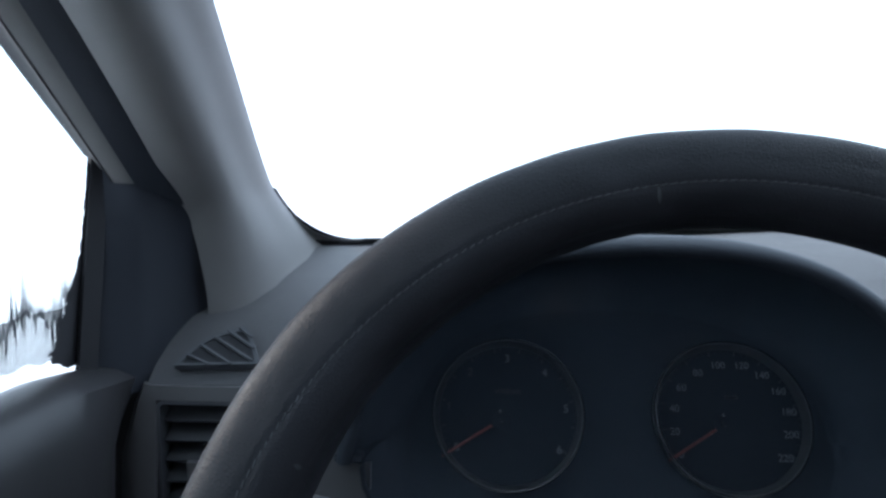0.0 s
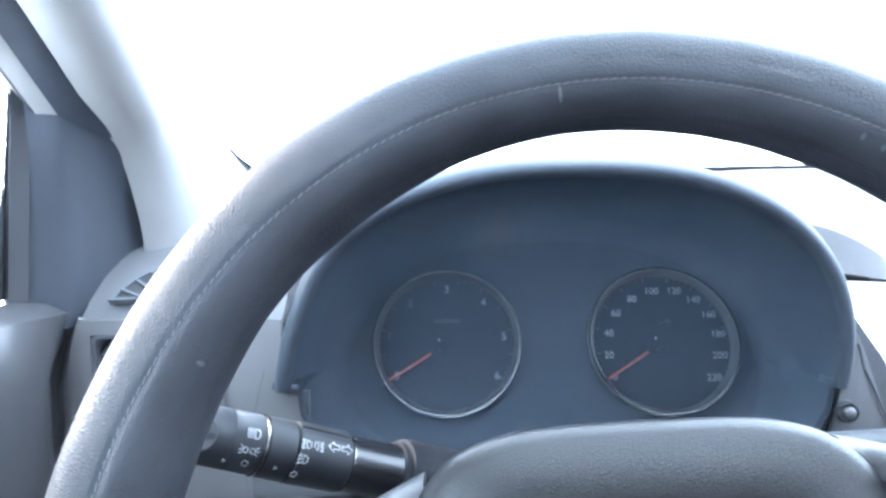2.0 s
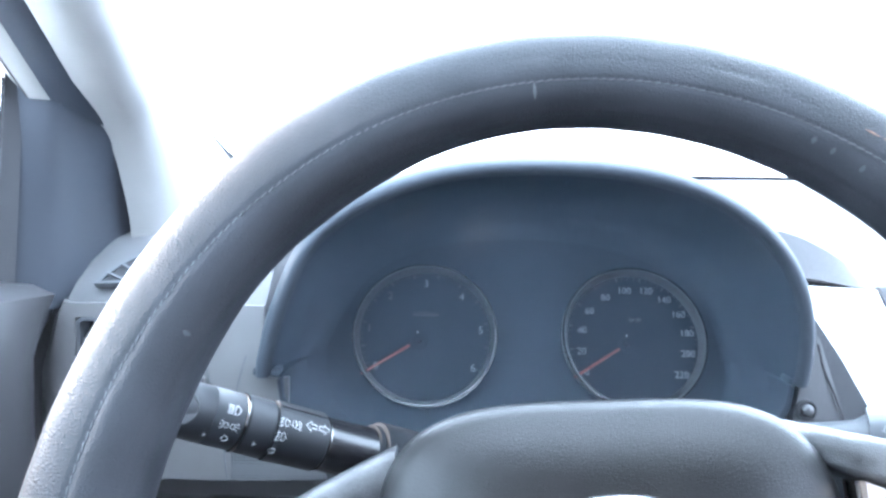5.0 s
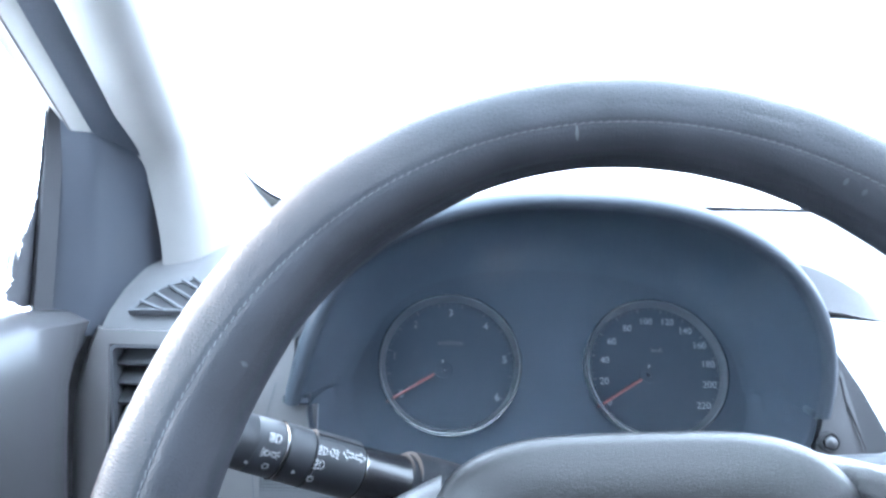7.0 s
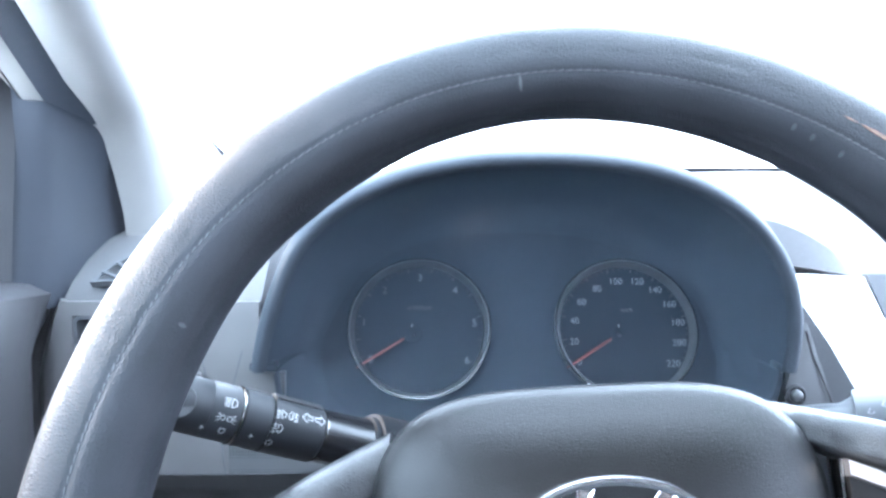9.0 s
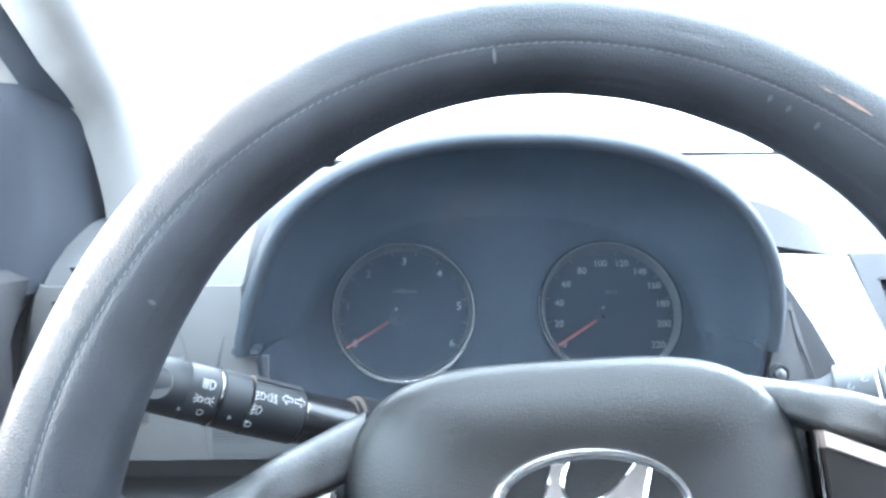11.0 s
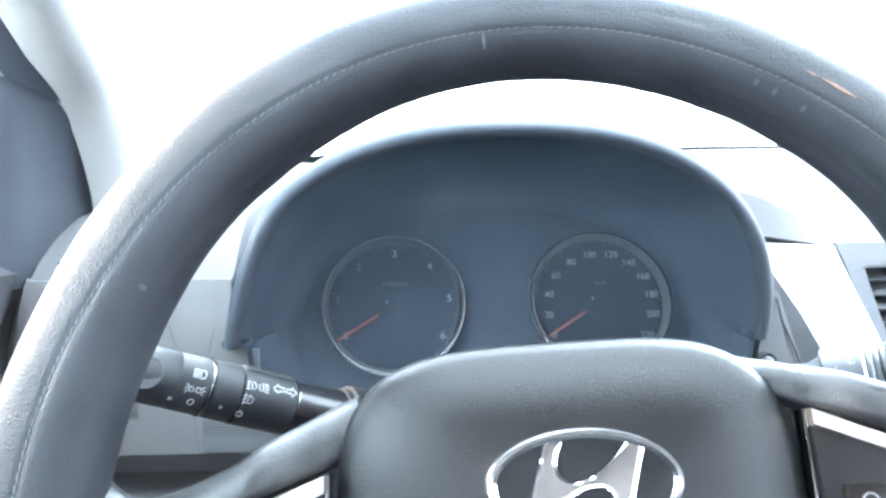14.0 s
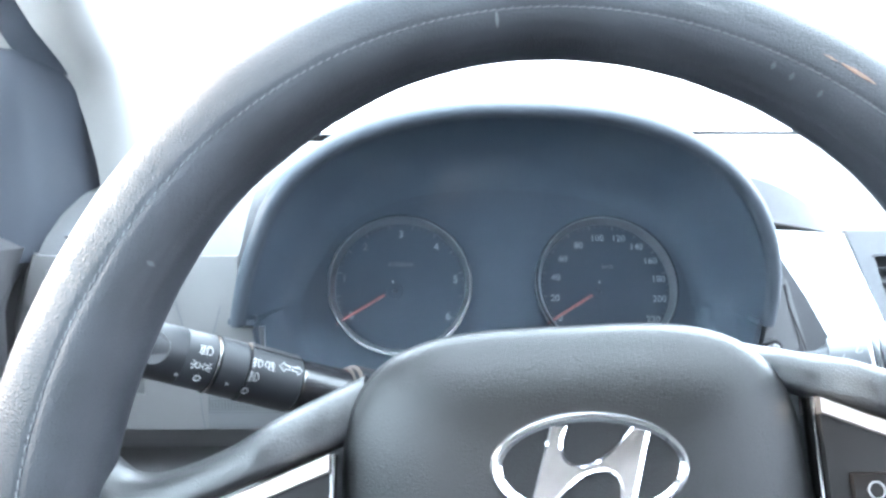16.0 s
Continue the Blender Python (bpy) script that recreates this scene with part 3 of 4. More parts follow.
def slatted_vent(name, x0, x1, z0, z1, yf, slats, tab_x, slant=0.0, label=""):
    """A louvred air vent: frame, dark throat, flat slats and a sliding tab."""
    w, h = x1 - x0, z1 - z0
    vent = empty(name, pose((x0 + x1) / 2, yf + 0.008, (z0 + z1) / 2))
    def skew(bm):
        for v in bm.verts:
            v.co.x += slant * (h / 2 - v.co.z) * (1 if v.co.x < 0 else 0.2)
        return bm
    bm = frame_plate(rounded_outline(w, h, 0.004), rounded_outline(w - 0.004, h - 0.004, 0.003), -0.004, 0.008)
    bm.transform(pose(0, 0, 0, 90, 0, 0))
    part("vent_frame", skew(bm), DASH_DARK, vent)
    bm = merge(slab((w + 0.05, 0.002, h + 0.03), (0, 0.034, 0), 0), *[slab((0.0015, 0.034, h), (k * w / 2, 0.017, 0), 0) for k in (-1, 1)], *[slab((w, 0.034, 0.0015), (0, 0.017, k * h / 2), 0) for k in (-1, 1)])
    part("throat", skew(bm), BLACK, vent, "dark duct behind the slats")
    for i in range(slats):
        z = h / 2 - h * (i + 0.72) / slats
        me = skew(slab((w - 0.004, 0.020, 0.0024), (0, 0.0060, z), 0.0007, (30, 0, 0)))
        part("slat", me, PANEL_MID, vent)
    for k in range(4):
        part("guide_vane", skew(slab((0.0012, 0.012, h - 0.006), (-w / 2 + w * (k + 1) / 5, 0.022, 0), 0)), BLACK, vent)
    part("tab", slab((0.013, 0.008, 0.006), (tab_x, -0.0035, h / 2 - h * 2.72 / slats), 0.0012), DASH_DARK, vent, "grey sliding tab")
    tagged(vent, label, "air vent", "dashboard air vents")
    return vent


slatted_vent("air_vent", VX0, VX1, VZ0, VZ1, facia_y(-0.01), 6, 0.004, label="grey louvred air vent in the driver's side facia")

# triangular side-window vent on the slope of the pad
SLOPE = Matrix.Translation((-0.2745, 0.2383, 0.0434)) @ Matrix(((1, 0, 0, 0), (0, 0.735, -0.678, 0), (0, 0.678, 0.735, 0), (0, 0, 0, 1)))


def window_vent():
    vent = empty("window_vent", SLOPE)
    tri = []
    for i in range(9):
        u = i / 8
        tri.append((0.039 * u - 0.004 * math.sin(u * math.pi), 0.030 * u + 0.005 * math.sin(u * math.pi)))
    for i in range(1, 6):
        u = i / 6
        tri.append((0.039 + 0.014 * u + 0.0015 * math.sin(u * math.pi), 0.030 - 0.028 * u))
    for i in range(6):
        u = i / 6
        tri.append((0.053 - 0.053 * u, 0.002 - 0.002 * u))
    cx, cy = 0.031, 0.011
    inner = [(cx + (x - cx) * 0.88, cy + (y - cy) * 0.84) for x, y in tri]
    part("vent_frame", frame_plate(tri, inner, -0.002, 0.0036), DASH_DARK, vent)
    # no real depth here: a black plate paints the shade between the bars
    part("throat", plate(inner, 0.0018, 0.0027, 0.0), RUBBER, vent, "flat dark plate standing in for shaded slots")
    for a, b in (((0.0055, 0.0085), (0.022, 0.001)), ((0.0125, 0.0160), (0.036, 0.0015)), ((0.0200, 0.0220), (0.049, 0.0040)), ((0.0275, 0.0270), (0.0485, 0.0130)), ((0.0345, 0.0295), (0.0445, 0.0215))):
        d = Vector((b[0] - a[0], b[1] - a[1]))
        part("vent_bar", slab((d.length, 0.0019, 0.0024), ((a[0] + b[0]) / 2, (a[1] + b[1]) / 2, 0.0036), 0.0008, (0, 0, math.degrees(math.atan2(d.y, d.x)))), DASH_DARK, vent)
    tagged(vent, "dark grey triangular window vent on the dashboard corner", "air vent")


window_vent()

# coin tray panel and perforated panel below the cluster
dash_part("tray_panel", merge(skin(facia_sheet(-0.262, -0.196, -0.062, -0.056, 6, 1), thick=0.003), slab((0.060, 0.004, 0.052), (-0.2306, facia_y(-0.034) - 0.0034, -0.0340), 0.0015, (6, 0, 0))), FACIA, "flush lid of a small tray")
for line in ([(-0.1765, 0.0040), (-0.1783, -0.0024), (-0.1811, -0.0128), (-0.1860, -0.0330), (-0.1898, -0.0543), (-0.1888, -0.0660), (-0.1872, -0.0740)], [(-0.2045, 0.0080), (-0.2015, -0.0024), (-0.1990, -0.0130)]):
    bm = skin([[(x - 0.0004, facia_y(z) - 0.0044, z), (x + 0.0004, facia_y(z) - 0.0044, z)] for x, z in line], thick=0.0002)
    dash_part("panel_gap", bm, DASH_DARK, "dark gap between two facia panels")
dash_part("speaker_grille", slab((0.060, 0.003, 0.038), (-0.1560, facia_y(-0.0550) - 0.0026, -0.0550), 0.0008, (-5.7, 0, 0)), GRILLE, "finely perforated grey speaker grille")
# recess and knee panel below
dash_part("knee_recess", skin([[(x, 0.262, -0.072), (x, 0.260, -0.112)] for x in (-0.303, -0.05, 0.2)], thick=0.004), FACIA, "shadowed recess under the facia")
dash_part("facia_underside", skin([[(x, 0.2217, -0.0748), (x, 0.265, -0.072)] for x in (-0.303, -0.05, 0.16)], thick=0.003), DASH_DARK)
dash_part("knee_panel", skin([[(x, 0.262, -0.108), (x, 0.215, -0.112), (x, 0.205, -0.122), (x, 0.20, -0.20), (x, 0.26, -0.35)] for x in (-0.303, -0.2, -0.1, 0.0, 0.2)], thick=0.004), FACIA, "grey knee panel under the steering column")

dash_part("inner_duct", merge(slab((0.50, 0.004, 0.20), (-0.05, 0.39, -0.02), 0), slab((0.004, 0.14, 0.10), (-0.2975, 0.320, -0.025), 0)), CARPET, "dark inside of the dashboard")

# right of the cluster: knob panel, dark wedge, silver centre frame
bm = skin([[(0.1740, 0.2300, 0.022), (0.1755, 0.2300, 0.022), (0.1770, 0.2310, 0.020)], [(0.1640, 0.2225, -0.0125), (0.178, 0.2245, -0.0110), (0.1885, 0.228, -0.012)], [(0.1590, 0.2205, -0.040), (0.182, 0.2210, -0.036), (0.1975, 0.225, -0.036)], [(0.150, 0.222, -0.090), (0.190, 0.222, -0.090), (0.200, 0.227, -0.090)]], thick=0.006)
dash_part("knob_panel", bm, PANEL_MID, "grey panel beside the cluster")
bm = skin([[(0.170, 0.246, 0.040), (0.179, 0.248, 0.036)], [(0.172, 0.243, 0.000), (0.202, 0.245, 0.004)], [(0.175, 0.238, -0.05), (0.232, 0.240, -0.045)], [(0.178, 0.235, -0.11), (0.250, 0.236, -0.11)]], thick=0.006)
dash_part("wedge_panel", bm, PANEL_DARK, "dark grained wedge panel beside the silver frame")
rows = []
for i in range(9):
    u = i / 8
    z = 0.0412 - 0.16 * u
    y = 0.279 - 0.055 * u
    xl = 0.165 + 0.105 * u
    xr = 0.2445 + 0.060 * u
    rows.append([(xl, y + 0.002, z + 0.006 * (1 - u)), (xl + 0.003, y - 0.001, z + 0.005 * (1 - u)), ((xl + xr) / 2, y - 0.003, z + 0.003 * (1 - u)), (xr - 0.003, y - 0.001, z), (xr, y + 0.002, z)])
dash_part("silver_frame", skin(rows, thick=0.004), SILVER, "silver painted frame of the centre console")
def centre_sheet(z0, z1, left, right):
    rows = []
    for i in range(9):
        z = z1 + (z0 - z1) * i / 8
        rows.append([(left(z) + (right(z) - left(z)) * k / 6, 0.280 - 0.28 * (0.044 - z), z) for k in range(7)])
    return skin(rows, thick=0.005)


def frame_edge(z):
    return 0.2455 + 0.38 * (0.044 - z)


def vent_left(z):
    return max(0.264 + 0.25 * (0.030 - z), frame_edge(z) + 0.0005)


def far_side(z):
    return 1.02


bm = merge(centre_sheet(0.028, 0.044, frame_edge, far_side), centre_sheet(-0.043, 0.028, frame_edge, vent_left), centre_sheet(-0.043, 0.028, lambda z: 0.343, far_side), centre_sheet(-0.206, -0.043, frame_edge, far_side))
dash_part("centre_facia", bm, DASH_DARK, "dark grey centre facia")
slatted_vent("air_vent", 0.262, 0.345, -0.045, 0.030, 0.2700, 7, 0.0, 0.25, "dark louvred air vent in the centre facia")
rows = [[(x - 0.0005, y - 0.0072, z), (x + 0.0005, y - 0.0072, z)] for x, y, z in ((0.1772, 0.2310, 0.018), (0.1812, 0.2295, 0.003), (0.1880, 0.2275, -0.012), (0.1940, 0.2258, -0.0265), (0.1968, 0.2248, -0.036), (0.2020, 0.2265, -0.085))]
dash_part("panel_gap", skin(rows, thick=0.001), RUBBER, "dark gap between two facia panels")
tagged(dashboard, "grey two-tone plastic dashboard with a silver centre frame", "dashboard")


# ---- instrument cluster ----
cluster = empty("instrument_cluster", pose(0.003, 0.25, 0.0))
CINV = cluster.matrix_world.inverted()
HX, HZ, HA, HB, HN = 0.003, -0.007, 0.1700, 0.1375, 2.35


def arch(a, grow=0.0):
    """A point of the hood's arch at angle a, from the right foot over the top to the left."""
    c, s = math.cos(a), math.sin(a)
    x = HX + (HA + grow) * math.copysign(abs(c) ** (2 / HN), c)
    f = max(s, 0) ** (2 / HN)
    if c < 0:
        x += 0.0032 * math.exp(-((f - 0.42) / 0.18) ** 2) - 0.0042 * math.exp(-(f / 0.12) ** 2)
    return x, HZ + (HB + grow) * f


def lip_y(z):
    return 0.214 - 0.2247 * (z + 0.007)


def face_y(z):
    return 0.2733 + 0.5317 * (z - 0.0026)


def cluster_hood():
    rows = []
    for i in range(81):
        a = math.pi * i / 80
        row = []
        # from the far outer skin, round the rolled lip, to the inner skin
        for grow, dy in ((-0.030, 0.18), (-0.018, 0.10), (-0.007, 0.05), (-0.0015, 0.026), (0.0, 0.016), (-0.0006, 0.0095), (-0.0020, 0.0048), (-0.0042, 0.0020), (-0.0066, 0.0010), (-0.0088, 0.0018), (-0.0102, 0.0038), (-0.0110, 0.0062)):
            x, z = arch(a, grow)
            row.append((x, lip_y(z) + dy, z))
        rows.append(row)
    bm = skin(rows)
    bm.transform(CINV)
    part("hood", bm, HOOD, cluster, "matt black soft-grain hood with a rolled lip", 60)
    # flat feet of the hood
    for s, reach, wide in ((-1, 0.0042, 0.0165), (1, 0.0, 0.0135)):
        bm = slab((wide, 0.0115, 0.004), (HX + s * (HA + reach - wide / 2), 0.2253, HZ + 0.0020), 0.0012)
        bm.transform(CINV)
        part("hood_foot", bm, HOOD, cluster)


cluster_hood()


def housing(k):
    """The housing's outline at depth k: 0 inside the lip, 1 at the gauge panel."""
    e = 1 - math.cos(k * math.pi / 2)
    g = -0.0110 - 0.0250 * e
    pts = []
    for i in range(61):
        x, z = arch(math.pi * i / 60, g)
        pts.append((x, HZ + (z - HZ) * (HB - 0.0110 - 0.0500 * e) / (HB + g)))
    low = [(-0.1570, -0.0075), (-0.1555, -0.0200), (-0.1490, -0.0340), (-0.1340, -0.0460), (-0.115, -0.053), (-0.08, -0.056), (-0.03, -0.057)]
    w = (HA - 0.0160 - 0.0200 * e) / (HA - 0.0160)
    left = [(x * w, z) for x, z in low]
    right = [(-x * w, z) for x, z in low]
    pts += [(HX + x, z) for x, z in left] + [(HX + x, z) for x, z in reversed(right)]
    out = []
    for x, z in pts:
        y0 = lip_y(max(z, HZ)) + 0.0055
        out.append((x, y0 + (face_y(z) - y0) * math.sin(k * math.pi / 2), z))
    return out


def cluster_face():
    rows = [housing(k / 14) for k in range(15)]
    bm = skin(rows, closed=True)
    bm.transform(CINV)
    part("inner_wall", bm, LINING, cluster, "matt dark lining inside the hood", 60)
    bm = bmesh.new()
    bm.faces.new([bm.verts.new((x, y - 0.0005, z)) for x, y, z in housing(1.0)])
    bm.transform(CINV)
    part("face_panel", bm, FACE_PLATE, cluster, "flat black gauge panel", 0)
    # front edge of the housing below the hood's feet, rolled outwards
    low = housing(0.0)[61:]
    rows = []
    for dx, dy, dz in ((0, 0, 0), (0.0002, -0.003, 0.0), (0.0008, -0.0040, -0.0006), (0.0014, -0.0030, -0.0012), (0.0018, 0.003, -0.0016), (0.002, 0.04, -0.0018)):
        rows.append([(x + (dx if x > HX else -dx) * (1 if abs(x - HX) > 0.12 else abs(x - HX) / 0.12), y + dy, z + dz) for x, y, z in low])
    bm = skin(rows)
    bm.transform(CINV)
    part("lower_rim", bm, DIAL, cluster)


cluster_face()
TILT = 28.0
FACE = CINV @ Matrix.Translation((0, 0.2733, 0.0026)) @ Euler((radians(90 - TILT), 0, 0)).to_matrix().to_4x4()


def gauge(cx, cy, numbers, unit, unit_at, needle_angle, size, label):
    g = new("gauge")
    g.empty_display_size = 0.01
    g.parent = cluster
    g.matrix_local = FACE @ Matrix.Translation((cx, cy, 0.0))
    part("dial", plate([(0.0456 * math.cos(a), 0.0456 * math.sin(a)) for a in [2 * math.pi * i / 64 for i in range(64)]], 0.0006, 0.0016, 0.0004), DIAL, g)
    part("dial_wall", lathe([(0.0493, 0.0005), (0.0488, 0.008), (0.0478, 0.0086), (0.0460, 0.0040), (0.0452, 0.0020)], 72), RING, g, "grey sloping wall of the gauge")
    bm = lathe([(0.0494, 0.0080), (0.0497, 0.0087), (0.0494, 0.0093), (0.0489, 0.0092), (0.0488, 0.0082)], 96)
    part("bezel", bm, BEZEL, g, "thin metal bezel ring")
    for text, x, y in numbers:
        lettering("numeral", text, size, PRINT_DIM if text in "12" else DIAL_PRINT, g, Matrix.Translation((x - cx, y - cy, 0.0020)))
    lettering("unit_mark", unit, 0.0042, PRINT_DIM, g, Matrix.Translation((unit_at[0] - cx, unit_at[1] - cy, 0.0020)))
    # graduation ticks round the dial
    bm = bmesh.new()
    for i in range(45):
        a = radians(213 - 246 * i / 44)
        long = i % 4 == 0
        r0, r1, w = (0.0417 if long else 0.0430), 0.0446, 0.0004 if long else 0.00025
        c, s = math.cos(a), math.sin(a)
        q = [bm.verts.new((r * c - k * w * s, r * s + k * w * c, 0.0021)) for r, k in ((r0, -1), (r0, 1), (r1, 1), (r1, -1))]
        bm.faces.new(q)
    part("graduation", bm, PRINT_DIM, g, "fine grey graduation marks", 0)
    hub = lathe([(0.0060, 0.0016), (0.0058, 0.0021), (0.0017, 0.0023), (0.0016, 0.0060), (0.0001, 0.0062)], 32)
    needle = part("needle", merge(slab((0.034, 0.0018, 0.0012), (0.0245, 0, 0.0056), 0.0005), slab((0.006, 0.0011, 0.001), (0.0425, 0, 0.0056), 0.0003)), NEEDLE, g, "slim red needle at rest")
    needle.matrix_local = pose(-0.004, -0.004, 0, 0, 0, needle_angle)
    h = part("hub", hub, DIAL, g, "round black needle cap")
    h.matrix_local = pose(-0.004, -0.004, 0)
    # small pale disc painted as the highlight on the needle cap
    d = part("hub_glint", plate([(0.0012 * math.cos(a) * 0.5, 0.0012 * math.sin(a)) for a in [2 * math.pi * i / 12 for i in range(12)]], 0.0061, 0.0065, 0.0002), DIAL_PRINT, g)
    d.matrix_local = pose(-0.005, 0.001, 0)
    tagged(g, label)
    return g


gauge(-0.0665, 0.0032, [("0", -0.0997, -0.0187), ("1", -0.1054, 0.0077), ("2", -0.0915, 0.0309), ("3", -0.0664, 0.0403), ("4", -0.0413, 0.0309), ("5", -0.0280, 0.0071), ("6", -0.0334, -0.0192)],
      "x1000rpm", (-0.0662, 0.0182), 212, 0.0075, "round black rev counter with dim white numbers")
gauge(0.0770, 0.0032, [("0", 0.0440, -0.0205), ("20", 0.0413, -0.0061), ("40", 0.0425, 0.0087), ("60", 0.0484, 0.0224), ("80", 0.0602, 0.0323), ("100", 0.0739, 0.0377), ("120", 0.0893, 0.0377), ("140", 0.1016, 0.0314), ("160", 0.1106, 0.0209), ("180", 0.1152, 0.0076), ("200", 0.1145, -0.0068), ("220", 0.1087, -0.0214)],
      "km/h", (0.0799, 0.0167), 212, 0.0066, "round black speedometer with dim white numbers")

# clear lens over the gauges; its bluish film stands in for veiling glare
bm = bmesh.new()
bm.faces.new([bm.verts.new((HX + (x - HX) * 0.998, 0.2175 - 0.2247 * z, z)) for x, y, z in housing(0.0)])
bm.transform(CINV)
lens = part("lens", bm, LENS, cluster, "plastic lens over the gauges with a faint bluish glare film", 0)
lens.visible_shadow = False
# small round button on the grey panel beside the hood
knob = new("trip_knob")
knob.parent = cluster
knob.matrix_local = CINV @ pose(0.1690, 0.2145, -0.0209, 84, 0, 0)
part("surround", lathe([(0.0066, -0.004), (0.0064, 0.0010), (0.0056, 0.0016), (0.0046, 0.0012), (0.0040, -0.001)], 32), RUBBER, knob)
part("button", lathe([(0.0038, -0.004), (0.0038, 0.0018), (0.0034, 0.0029), (0.0022, 0.0036), (0.0001, 0.0039)], 32), KNOB, knob, "small domed grey push button")
tagged(knob, "small round black trip button")
tagged(cluster, "black instrument cluster under a rounded hood, unlit", "instrument cluster")


# ---- steering column and stalks ----
def column():
    col = empty("steering_column", pose(0.003, 0.14, -0.06))
    inv = col.matrix_world.inverted()
    rows = []
    for y, w, top, bot in ((0.215, 0.088, -0.061, -0.120), (0.19, 0.086, -0.052, -0.120), (0.16, 0.080, -0.047, -0.115), (0.12, 0.072, -0.043, -0.105), (0.08, 0.064, -0.041, -0.095), (0.05, 0.058, -0.045, -0.090)):
        ring = []
        for x, z in rounded_outline(2 * w, top - bot, 0.024, 6):
            ring.append((0.003 + x, y, (top + bot) / 2 + z))
        rows.append(ring)
    bm = skin(rows, closed=True, caps=True)
    bm.transform(inv)
    part("shroud", bm, BLACK_DUSTY, col, "dusty black plastic shroud")
    tagged(col, "dusty black steering column shroud behind the wheel", "steering column")


column()


def axis_pose(base, tip, face):
    """Local x runs from the tip to the base, local z towards face."""
    ux = (Vector(base) - Vector(tip)).normalized()
    f = Vector(face) - Vector(tip)
    uz = (f - ux * f.dot(ux)).normalized()
    uy = uz.cross(ux)
    m = Matrix((ux, uy, uz)).transposed().to_4x4()
    m.translation = tip
    return m


def turned(profile, n=40):
    """Turned about local x: profile of (x, radius)."""
    rows = [[(x, r * math.cos(2 * math.pi * i / n), r * math.sin(2 * math.pi * i / n)) for i in range(n)] for x, r in profile]
    return skin(rows, closed=True, caps=True)


def wrapped(bm, r, x0, v0):
    """Lay a flat mark round a barrel of radius r: x along it, y round it."""
    for v in bm.verts:
        x, y, z = v.co
        a = (y + v0) / r
        v.co = (x + x0, (r + z) * math.sin(a), (r + z) * math.cos(a))
    return bm


def arc(cx, cy, r, a0, a1, n=12):
    return [(cx + r * math.cos(radians(a0 + (a1 - a0) * i / n)), cy + r * math.sin(radians(a0 + (a1 - a0) * i / n))) for i in range(n + 1)]


def lamp_sign(w=0.0005, beams=4, flip=1, slash=False):
    """Headlamp pictogram: a D with beams."""
    s = []
    d = [(0.0, -0.0020)] + arc(0.0004, 0, 0.0020, -90, 90, 10) + [(0.0, 0.0020), (0.0, -0.0020)]
    s.append(ribbon([(x * flip, y) for x, y in d], w, 0.0003))
    for i in range(beams):
        y = 0.0018 - 0.0036 * i / (beams - 1)
        s.append(ribbon([((-0.0008) * flip, y), (-0.0034 * flip, y - (0.0006 if slash else 0))], w, 0.0003))
    if slash:
        s.append(ribbon([(-0.0022 * flip, 0.0026), (-0.0017 * flip, 0.0008), (-0.0025 * flip, -0.0008), (-0.0020 * flip, -0.0028)], w * 0.8, 0.0003))
    return s


def side_lamp_sign(w=0.0005):
    s = []
    for f in (-1, 1):
        s.append(ribbon([(f * x, y) for x, y in arc(0.0016, 0, 0.0011, 0, 360, 14)], w, 0.0003))
        for a in (-35, 0, 35):
            c, k = math.cos(radians(a)), math.sin(radians(a))
            s.append(ribbon([(f * (0.0016 + 0.0015 * c), 0.0015 * k), (f * (0.0016 + 0.0032 * c), 0.0032 * k)], w, 0.0003))
    return s


def arrow_sign(f, w=0.0004):
    pts = [(0.0, 0.0008), (0.0022, 0.0008), (0.0022, 0.0019), (0.0044, 0.0), (0.0022, -0.0019), (0.0022, -0.0008), (0.0, -0.0008), (0.0, 0.0008)]
    return [ribbon([(f * x, y) for x, y in pts], w, 0.0003)]


def small_triangle():
    bm = bmesh.new()
    bm.faces.new([bm.verts.new(p) for p in ((0.0, 0.0011, 0.0003), (0.0017, 0.0, 0.0003), (0.0, -0.0011, 0.0003))])
    return [bm]


